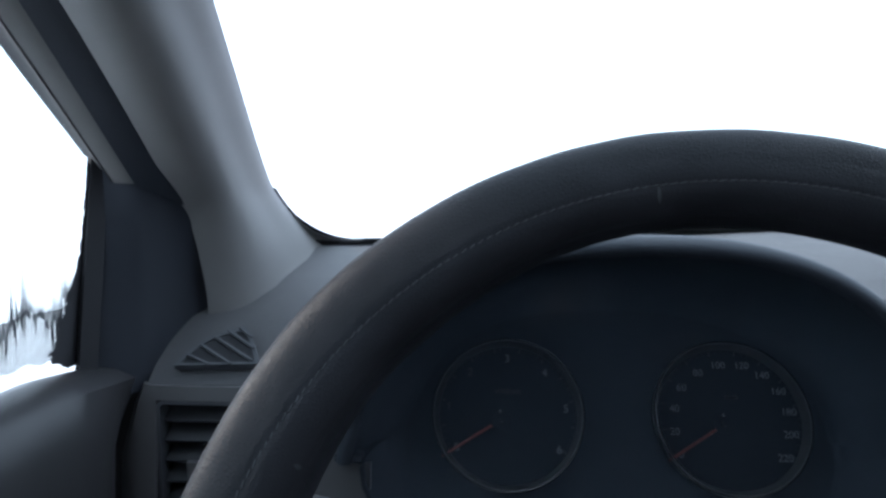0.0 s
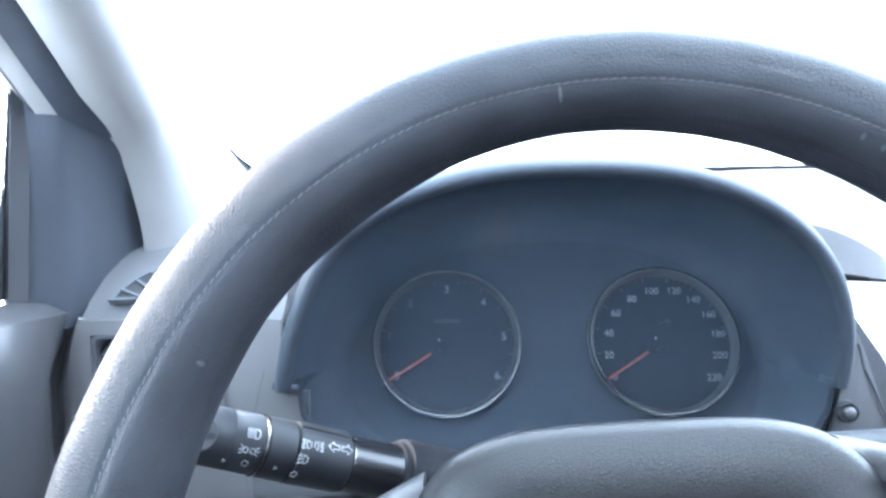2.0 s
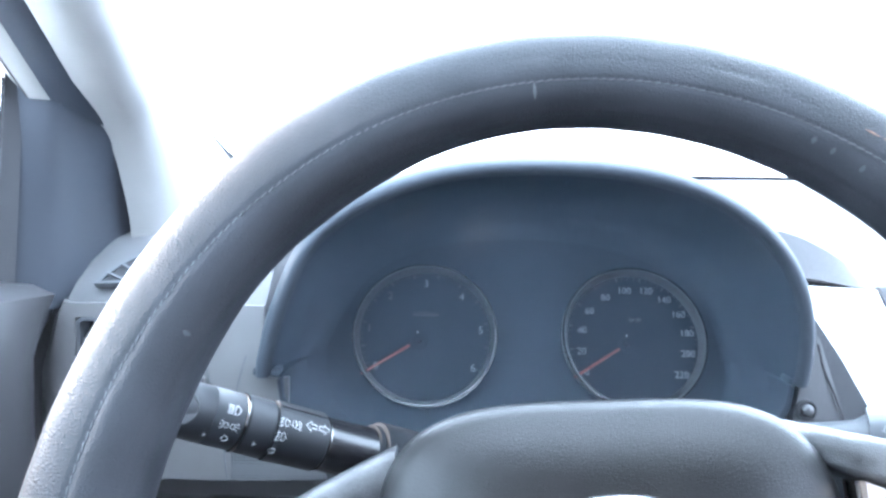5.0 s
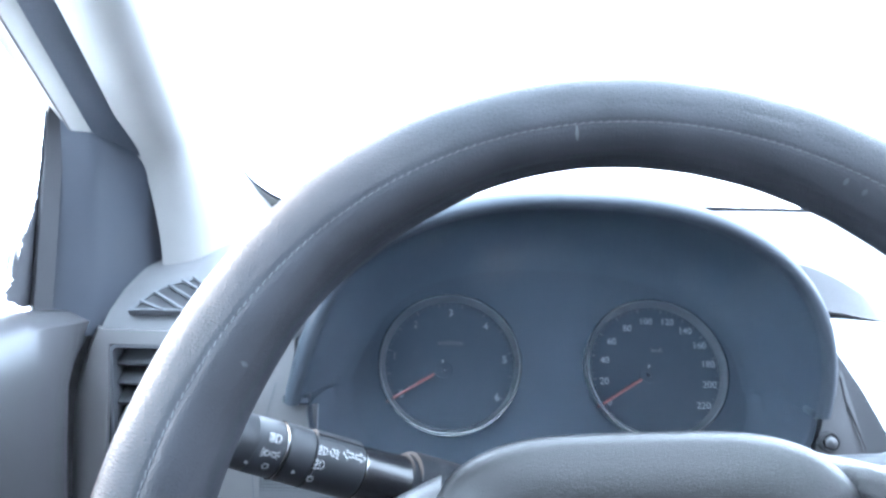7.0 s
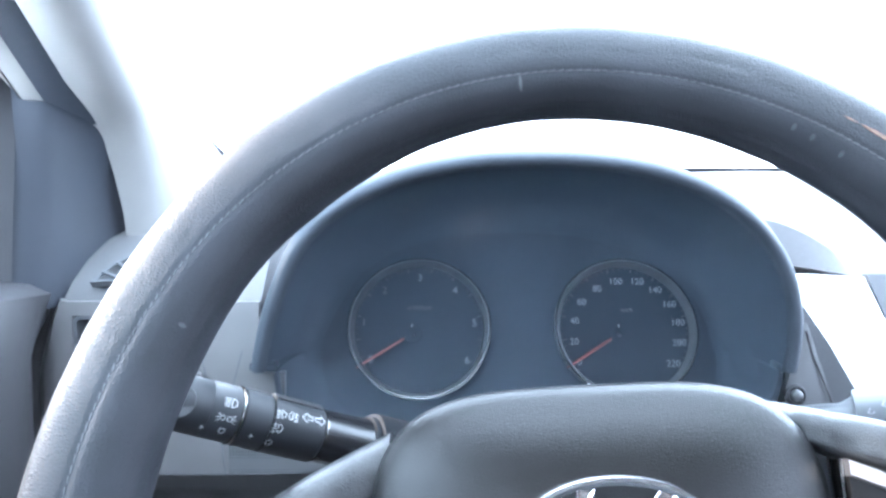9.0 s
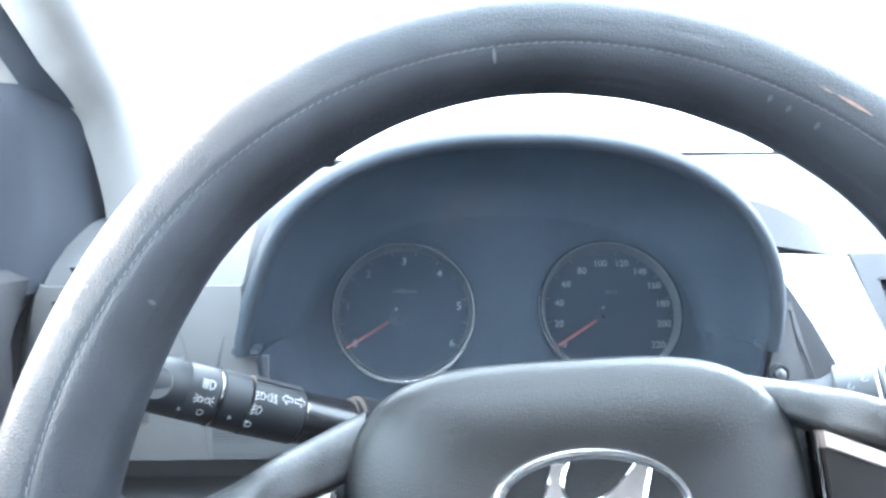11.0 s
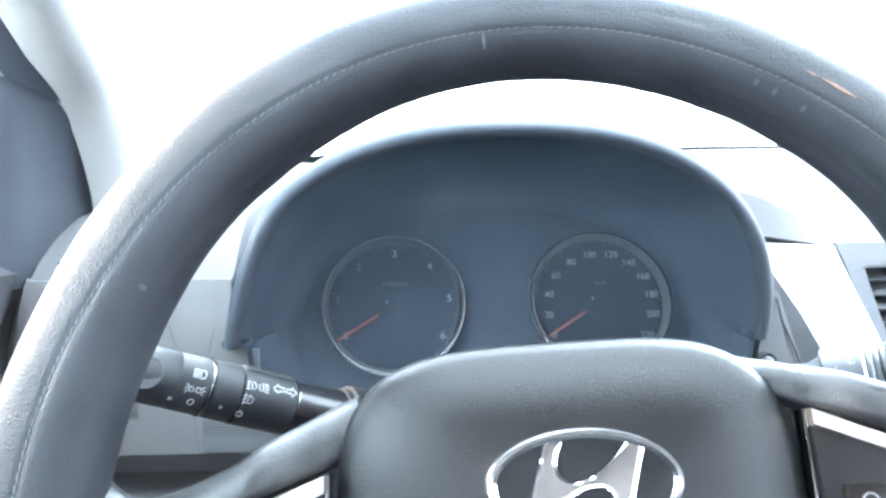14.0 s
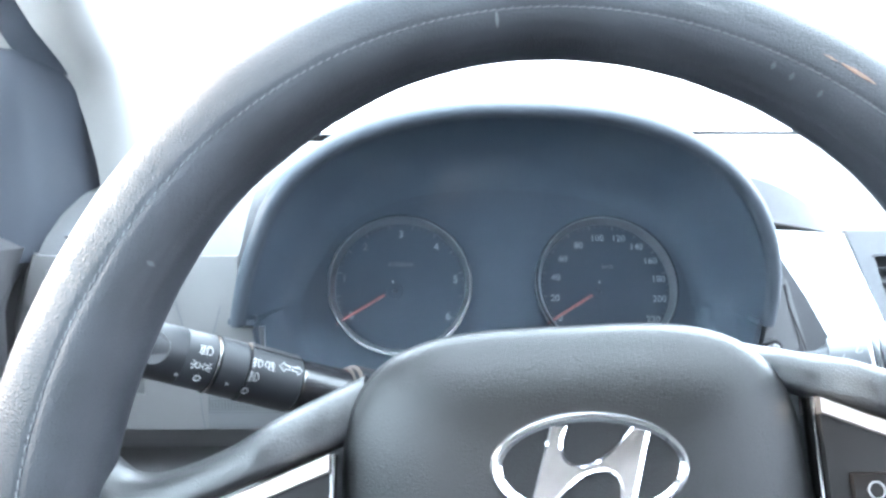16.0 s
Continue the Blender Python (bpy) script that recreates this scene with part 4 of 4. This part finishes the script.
def light_stalk():
    base, tip = (-0.0826, 0.1538, -0.0295), (-0.1893, 0.0930, 0.0262)
    st = empty("turn_signal_stalk", axis_pose(base, tip, (-0.050, -0.19, 0.113)))
    L = (Vector(base) - Vector(tip)).length
    part("end_knob", turned([(0.0, 0.0005), (0.0005, 0.0090), (0.003, 0.0115), (0.010, 0.0124), (0.0350, 0.0129), (0.0355, 0.0125), (0.0360, 0.0129), (0.0490, 0.0131)]), STALK, st, "rotary light switch on the stalk's end")
    part("collar", turned([(0.0492, 0.0130), (0.0495, 0.0136), (0.0505, 0.0136), (0.0508, 0.0130)]), BEZEL, st, "thin pale ring")
    part("middle_ring", turned([(0.0510, 0.0126), (0.0514, 0.0133), (0.0640, 0.0136), (0.0644, 0.0128)]), STALK, st)
    part("barrel", turned([(0.0650, 0.0128), (0.0653, 0.0138), (0.0915, 0.0139), (0.0925, 0.0130)]), STALK, st)
    part("barrel_edge", turned([(0.0926, 0.0126), (0.0929, 0.0134), (0.0936, 0.0134), (0.0938, 0.0120)]), BEZEL, st, "thin pale edge line")
    part("neck", turned([(0.0938, 0.0128), (0.098, 0.0130), (0.1120, 0.0134), (0.1225, 0.0142), (L, 0.0150)]), GLOSSY, st, "glossy tapered neck")
    part("boot", turned([(0.1235, 0.0150), (0.1245, 0.0172), (0.1300, 0.0176), (L + 0.02, 0.0180)]), BLACK_DUSTY, st)
    part("top_facet", wrapped(plate([(x, y) for x, y in rounded_outline(0.026, 0.0075, 0.0015, 4)], -0.001, 0.0005, 0.0003), 0.0139, 0.0785, 0.0185), STALK, st, "raised top of the barrel")
    part("flange", turned([(0.1205, 0.0140), (0.1208, 0.0152), (0.1232, 0.0155), (0.1236, 0.0145)]), BLACK_DUSTY, st)
    bm = plate([(0.0065 * math.cos(a), 0.0075 * math.sin(a)) for a in [2 * math.pi * i / 24 for i in range(24)]], -0.001, 0.0004, 0.0003)
    part("thumb_dimple", wrapped(bm, 0.0126, 0.0215, 0.001), BLACK, st, "oval thumb recess")

    def sign(marks, r, x, v, k=1.0):
        bm = merge(*marks)
        bmesh.ops.scale(bm, vec=(k, k, 1), verts=bm.verts)
        part("symbol", wrapped(bm, r, x, v), PRINT, st, "white printed symbol", 0)
    sign(lamp_sign(0.00030, 5), 0.0131, 0.0438, 0.0054)
    sign(side_lamp_sign(0.00030), 0.0131, 0.0428, -0.0018)
    sign([ribbon(arc(0, 0, 0.0014, 0, 360, 18), 0.00034, 0.0003)], 0.0131, 0.0432, -0.0078)
    sign(small_triangle(), 0.0129, 0.0335, -0.0082)
    sign(lamp_sign(0.0003, 3, 1, True), 0.0138, 0.0680, 0.0058, 0.86)
    sign(lamp_sign(0.0003, 3, -1, True), 0.0138, 0.0735, 0.0060, 0.86)
    sign(arrow_sign(-1, 0.0003), 0.0139, 0.0841, 0.0072, 1.25)
    sign(arrow_sign(1, 0.0003), 0.0139, 0.0855, 0.0072, 1.25)
    sign(lamp_sign(0.0003, 3, 1, True), 0.0138, 0.0675, -0.0008, 0.9)
    sign([ribbon(arc(0, 0, 0.0014, 0, 360, 18), 0.00034, 0.0003)], 0.0138, 0.0660, -0.0084)
    sign(small_triangle(), 0.0136, 0.0560, -0.0070)
    tagged(st, "black turn signal stalk with white lamp symbols", "control stalk", "column stalks")


light_stalk()


def wiper_stalk():
    base, tip = (0.0800, 0.1545, -0.0165), (0.1950, 0.0910, 0.0180)
    st = empty("wiper_stalk", axis_pose(base, tip, (-0.054, -0.19, 0.113)))
    L = (Vector(base) - Vector(tip)).length
    part("end_knob", turned([(0.0, 0.0005), (0.0005, 0.0090), (0.004, 0.0125), (0.024, 0.0130)]), STALK_GREY, st)
    for i in range(5):
        part("grip_rib", turned([(0.026 + 0.003 * i, 0.0120), (0.0264 + 0.003 * i, 0.0128), (0.0276 + 0.003 * i, 0.0128), (0.028 + 0.003 * i, 0.0120)]), STALK_GREY, st)
    part("middle_ring", turned([(0.0415, 0.0122), (0.0420, 0.0130), (0.0580, 0.0128), (0.0585, 0.0115)]), STALK_GREY, st)
    part("neck", turned([(0.0585, 0.0100), (0.064, 0.0072), (L, 0.0065)]), STALK_GREY, st, "slim tapered neck")
    part("boot", turned([(0.1205, 0.0110), (0.1220, 0.0120), (L + 0.01, 0.0125)]), BLACK_DUSTY, st)
    for x, v in ((0.049, 0.005), (0.052, -0.003), (0.046, -0.006)):
        bm = merge(ribbon(arc(0, 0, 0.0015, 20, 160, 10), 0.0005, 0.0003), ribbon([(0, -0.0012), (0.0012, 0.0012)], 0.0005, 0.0003))
        part("symbol", wrapped(bm, 0.0130, x, v), DIAL_PRINT, st, "white printed symbol", 0)
    tagged(st, "black wiper stalk with white symbols behind the wheel", "control stalk", "column stalks")


wiper_stalk()


# ---- steering wheel ----
wheel = empty("steering_wheel", pose(0, 0, 0, 66, 0, 0))


def grip(t):
    """1 at the spokes, falling to 0 at the top and bottom of the rim."""
    d = min(abs((math.degrees(t) - c + 180) % 360 - 180) for c in (0, 180))
    return math.exp(-(d / 35) ** 4)


def fuller(t):
    """The rim's thicker stretch between the top and the door side."""
    return 0.0017 * math.exp(-((math.degrees(t) % 360 - 132) / 20) ** 2)


def rim_centre(t):
    return 0.1790 - 0.0065 * grip(t) - fuller(t)


def section(phi):
    """The rim's section: rounder than a square, flatter than a circle."""
    c, s = math.cos(phi), math.sin(phi)
    if s < 0 and c > 0:
        return (c ** 3.6 + abs(s) ** 3.6) ** (-1 / 3.6) * (1 - 0.12 * s * s)
    k = 1 - 0.12 * s * s if s < 0 else 1.0
    return (abs(c) ** 2.6 + abs(s) ** 2.6) ** (-1 / 2.6) * k


def rim_radius(t):
    return 0.0168 + 0.0022 * grip(t) + fuller(t)


def seam_angle(t):
    return math.asin((rim_centre(t) - 0.1712) / (1.05 * rim_radius(t)))


def rim_point(t, phi, lift=0.0):
    """On the rim: t round the wheel, phi round the tube, 0 at the driver's side, growing towards the hub."""
    r0 = rim_radius(t)
    r = r0 * section(phi) + lift
    R = rim_centre(t) - r * math.sin(phi)
    return Vector((R * math.cos(t), R * math.sin(t), 0.0027 - 1.05 * r0 * math.cos(seam_angle(t)) + r * math.cos(phi)))


def rim():
    rows = []
    for i in range(300):
        t = 2 * math.pi * i / 300
        ring = []
        for k in range(96):
            phi = 2 * math.pi * k / 96
            lift = 0.0
            for s, depth, wide in ((seam_angle(t), 0.0005, 2.4), (seam_angle(t) + radians(48), 0.0003, 4.0)):
                d = math.degrees(abs((phi - s + math.pi) % (2 * math.pi) - math.pi))
                lift -= depth * math.exp(-(d / wide) ** 2)
            lift += 0.00025 * noise.noise(Vector((t * 9, phi * 1.5, 1.0)))
            ring.append(rim_point(t, phi, lift))
        rows.append(ring)
    rows.append(rows[0])
    bm = skin(rows, closed=True)
    bmesh.ops.remove_doubles(bm, verts=bm.verts, dist=1e-6)
    r = part("rim", bm, LEATHER, wheel, "black grained leather rim")
    # hand stitching along the seam
    bm = bmesh.new()
    n = 330
    for i in range(n):
        t = 2 * math.pi * i / n
        sa = seam_angle(t)
        a = rim_point(t, sa - radians(0.7), -0.0004)
        b = rim_point(t + 0.0168, sa + radians(0.7), -0.0004)
        up = (rim_point(t, sa, 0.001) - rim_point(t, sa)).normalized() * 0.0004
        side = (b - a).cross(up).normalized() * 0.00022
        q = [bm.verts.new(p) for p in (a - side, a + side, b + side, b - side)]
        w = [bm.verts.new(p + up) for p in (a.lerp(b, 0.2) - side, a.lerp(b, 0.2) + side, a.lerp(b, 0.8) + side, a.lerp(b, 0.8) - side)]
        bm.faces.new(w)
        for k in range(4):
            bm.faces.new((q[k], q[(k + 1) % 4], w[(k + 1) % 4], w[k]))
    tagged(part("stitching", bm, THREAD, r, "grey hand stitching along the rim"), kind="stuff")
    # short cross seam near the top, and scuffs on the far shoulder
    def patch(t0, t1, p0, p1, mat, name, label, lift=0.0003):
        rows = []
        for i in range(9):
            t = t0 + (t1 - t0) * i / 8
            e = math.sin(math.pi * (i + 0.4) / 8.8)
            mid = (p0 + p1) / 2
            rows.append([rim_point(t, mid + (p - mid) * max(e, 0.1), lift) for p in (p0, p0 * 0.67 + p1 * 0.33, p0 * 0.33 + p1 * 0.67, p1)])
        part(name, skin(rows, thick=0.00012), mat, r, label)
    t = math.atan2(0.1654, -0.0241)
    sa = seam_angle(t)
    patch(t - 0.004, t + 0.004, sa + radians(1), sa + radians(20), THREAD, "cross_seam", "short pale cross seam")
    t = radians(56.0)
    patch(t - 0.066, t + 0.012, radians(0), radians(5), TAN, "tan_patch", "tan patch on the leather")
    patch(t + 0.018, t + 0.050, radians(2), radians(4), TAN, "tan_streak", "faint tan streak")
    for tt, ph in ((1.105, 36), (1.06, 38), (0.99, 40), (2.64, 40)):
        patch(tt - 0.005, tt + 0.005, radians(ph), radians(ph + 9), SCUFF, "scuff_mark", "small pale scuff", 0.0)


rim()


def hub_pad():
    """Domed airbag cover."""
    cx, cy, tilt = 0.0038, -0.002, radians(2.8)
    rows = []
    n = 96
    prof = [(0.0, -0.0056), (0.2, -0.0060), (0.4, -0.0072), (0.6, -0.0097), (0.75, -0.0132), (0.86, -0.0173), (0.93, -0.0206), (0.975, -0.0236), (1.0, -0.0275), (1.0, -0.0420)]
    for k, z in prof:
        ring = []
        for i in range(n):
            a = 2 * math.pi * i / n
            c, s = math.cos(a), math.sin(a)
            x = 0.0815 * math.copysign(abs(c) ** (2 / 3.7), c)
            y = (0.0616 if s > 0 else 0.0720) * math.copysign(abs(s) ** (2 / 3.4), s)
            if s < 0:
                x *= 1 - 0.28 * abs(s) ** 2
            x, y = x * max(k, 0.001), y * max(k, 0.001)
            ring.append((cx + x * math.cos(tilt) - y * math.sin(tilt), cy + x * math.sin(tilt) + y * math.cos(tilt), z))
        rows.append(ring)
    part("airbag_cover", skin(rows, closed=True), PAD, wheel, "dark grained airbag cover", 50)
    part("hub", lathe([(0.048, -0.036), (0.051, -0.050), (0.046, -0.075), (0.036, -0.080)], 40), BLACK, wheel)


hub_pad()


def emblem():
    em = new("emblem")
    em.parent = wheel
    em.matrix_local = pose(0.0024, 0.0120, -0.0050, -3, 0, 1.5)
    A, B = 0.0307, 0.0160
    n = 72
    def ell(k, z, d=0.0):
        return [((A + d) * k * math.cos(2 * math.pi * i / n), (B + d) * k * math.sin(2 * math.pi * i / n), z) for i in range(n)]
    rows = [ell(1, -0.003, 0.0012), ell(1, 0.0006, 0.0010), ell(1, 0.0018, 0.0002), ell(1, 0.0020, -0.0012), ell(1, 0.0012, -0.0024), ell(1, -0.001, -0.0027)]
    part("ring", skin(rows, closed=True), CHROME, em, "bright chrome oval ring")
    part("backing", plate([(x, y) for x, y, _ in ell(1, 0, -0.0015)], -0.003, -0.0004, 0.0005), PAD, em)
    # a leaning figure with a rounded notch above and below its rising middle
    notch = [(-0.0064, 0.0129), (-0.0083, 0.0085), (-0.0086, 0.0048), (-0.0072, 0.0019), (-0.0040, 0.0006), (0.0005, 0.0011), (0.0050, 0.0034), (0.0100, 0.0074), (0.0152, 0.0126)]
    upper = [(-0.0117, 0.0136)]
    for k in range(33):
        u = k / 4
        upper.append(tuple(spline([(i, p[c]) for i, p in enumerate(notch)], u) for c in range(2)))
    upper.append((0.0200, 0.0106))
    outline = upper + [(-x, -y - 0.0008) for x, y in upper]
    bm = bmesh.new()
    face = bm.faces.new([bm.verts.new((x, y, -0.001)) for x, y in outline])
    if face.normal.z < 0:
        face.normal_flip()
    up = bmesh.ops.extrude_face_region(bm, geom=[face])
    bmesh.ops.translate(bm, vec=(0, 0, 0.0020), verts=[g for g in up["geom"] if isinstance(g, bmesh.types.BMVert)])
    top = [g for g in up["geom"] if isinstance(g, bmesh.types.BMFace)]
    bmesh.ops.inset_region(bm, faces=top, thickness=0.0009, depth=0.0008, use_even_offset=True)
    # one chrome in two tones: dark reflection on the face, bright on the bevels
    for f in bm.faces:
        f.material_index = 0 if f in top else 1
    figure = part("figure", bm, EMBLEM, em, "chrome leaning figure, reflections put into its face and edge colours", 0)
    figure.data.materials.append(CHROME)
    tagged(em, "oval chrome maker's emblem")


emblem()


def spoke(name, top, chrome0, chrome1, side):
    """A leather arm from the rim to the cover, a chrome strip and a black switch panel under it."""
    sp = new(name)
    sp.parent = wheel
    x0, x1 = top[0][0], (-0.072 if side < 0 else 0.070)
    slope = (chrome1[1] - chrome0[1]) / (chrome1[0] - chrome0[0])
    def low(x):
        return chrome0[1] + slope * (x - chrome0[0])
    rows = []
    for i in range(49):
        x = x0 + (x1 - x0) * i / 48
        yt, yb = spline(top, x) if x0 < x1 else spline([(-a, b) for a, b in top], -x), low(x) + 0.0006
        yb = min(yb, yt - 0.008)
        c, h = (yt + yb) / 2, (yt - yb) / 2
        near = min(max((0.106 - abs(x)) / 0.021, 0.0), 1.4)
        tuck = 0.0105 * near * near * (3 - 2 * min(near, 1.0)) if near < 1 else 0.0105 * near
        ring = []
        for k in range(24):
            a = 2 * math.pi * k / 24
            ca, sa = math.cos(a), math.sin(a)
            ring.append((x, c + h * math.copysign(abs(ca) ** 0.75, ca), -0.0265 - tuck + 0.0125 * math.copysign(abs(sa) ** 0.75, sa) - (0.004 * (ca - 0.2) if sa > 0 else 0)))
        rows.append(ring)
    part("leather_arm", skin(rows, closed=True, caps=True), LEATHER_FINE, sp, "black leather-covered arm", 60)
    # chrome strip
    ce = chrome0[0] + (chrome1[0] - chrome0[0]) * 1.0
    rows = []
    for i in range(13):
        x = chrome0[0] + (ce - chrome0[0]) * i / 12
        y = low(x)
        w = 0.0058
        rows.append([(x, y, -0.030), (x, y, -0.0168), (x, y - 0.0006, -0.0162), (x, y - w + 0.0006, -0.0162), (x, y - w, -0.0168), (x, y - w, -0.030)])
    part("chrome_strip", skin(rows, closed=True, caps=True), SATIN, sp, "satin chrome strip")
    # switch panel
    xo, xi = chrome0[0], chrome1[0]
    rows = []
    for i in range(9):
        x = xo + (xi - xo) * i / 8
        rows.append([(x, low(x) - 0.0058, -0.0215), (x, (low(x) - 0.006 - 0.046) / 2, -0.0205), (x, -0.046 + 0.012 * abs(x - xi) / abs(xo - xi), -0.0230)])
    part("switch_panel", skin(rows, thick=0.004), SWITCH, sp, "glossy black switch panel")
    bx = xi + (xo - xi) * 0.30
    for dy, w in ((-0.018 if side < 0 else -0.0245, 0.020), (-0.036 if side < 0 else -0.0405, 0.018)):
        bm = slab((w, 0.011, 0.004), (bx, low(bx) + dy, -0.0172), 0.0012)
        b = part("switch", bm, SWITCH, sp, "small black push switch")
        pr = ribbon([(x + bx, y + low(bx) + dy) for x, y in rounded_outline(w * 0.55, 0.0055, 0.0015, 4)], 0.0005, -0.0149, closed=True)
        if side > 0:
            pr = ribbon([(bx - 0.0026 + x, low(bx) + dy + y) for x, y in arc(0, 0, 0.0027, 0, 345, 24)], 0.0005, -0.0149, closed=True)
        part("symbol", pr, PRINT_DIM if side < 0 else DIAL_PRINT, b, "grey outline symbol", 0)
    # side trim against the cover, and the dark core behind the panel
    part("inner_trim", slab((0.0020, 0.060, 0.006), (xi + (0.0010 if side < 0 else -0.0010), low(xi) - 0.030, -0.0222), 0.0007), BEZEL, sp, "thin satin edge trim")
    part("core", slab((0.036, 0.055 + low(xi), 0.006), (xi + 0.008 * side, (low(xi) - 0.051) / 2, -0.0340), 0.002), BLACK, sp, "dark backing of the spoke")
    # lower arm closing the spoke at the rim
    rows = []
    for i in range(13):
        x = xo * 1.22 + (xi - xo * 1.22) * i / 12
        c = -0.050 - 0.004 * math.sin(i / 12 * math.pi)
        rows.append([(x, c + 0.010 * math.cos(a), -0.029 + 0.010 * math.sin(a)) for a in [2 * math.pi * k / 16 for k in range(16)]])
    part("lower_arm", skin(rows, closed=True, caps=True), LEATHER_FINE, sp)
    tagged(sp, "spoke with leather arm, chrome strip and black switches")


spoke("spoke", [(-0.1740, 0.0300), (-0.1640, 0.0240), (-0.1555, 0.0150), (-0.1480, 0.0100), (-0.1366, 0.0102), (-0.1180, 0.0171), (-0.0994, 0.0283), (-0.0801, 0.0388), (-0.0680, 0.0445), (-0.0540, 0.0480)], (-0.1420, -0.0085), (-0.0815, 0.0155), -1)
spoke("spoke", [(0.0540, 0.0570), (0.0730, 0.0545), (0.0931, 0.0498), (0.1168, 0.0432), (0.1400, 0.0340), (0.1560, 0.0330), (0.1640, 0.0390), (0.1740, 0.0450)][::-1], (0.1420, 0.0135), (0.0855, 0.0337), 1)
rows = []
for i in range(13):
    y = -0.062 - 0.104 * i / 12
    w = 0.030 + 0.012 * (i / 12) ** 2
    rows.append([(0.003 + w * math.cos(a), y, -0.028 + 0.011 * math.sin(a)) for a in [2 * math.pi * k / 24 for k in range(24)]])
part("lower_spoke", skin(rows, closed=True, caps=True), LEATHER_FINE, wheel)
tagged(wheel, "black leather steering wheel with chrome emblem and strips", "steering wheel")
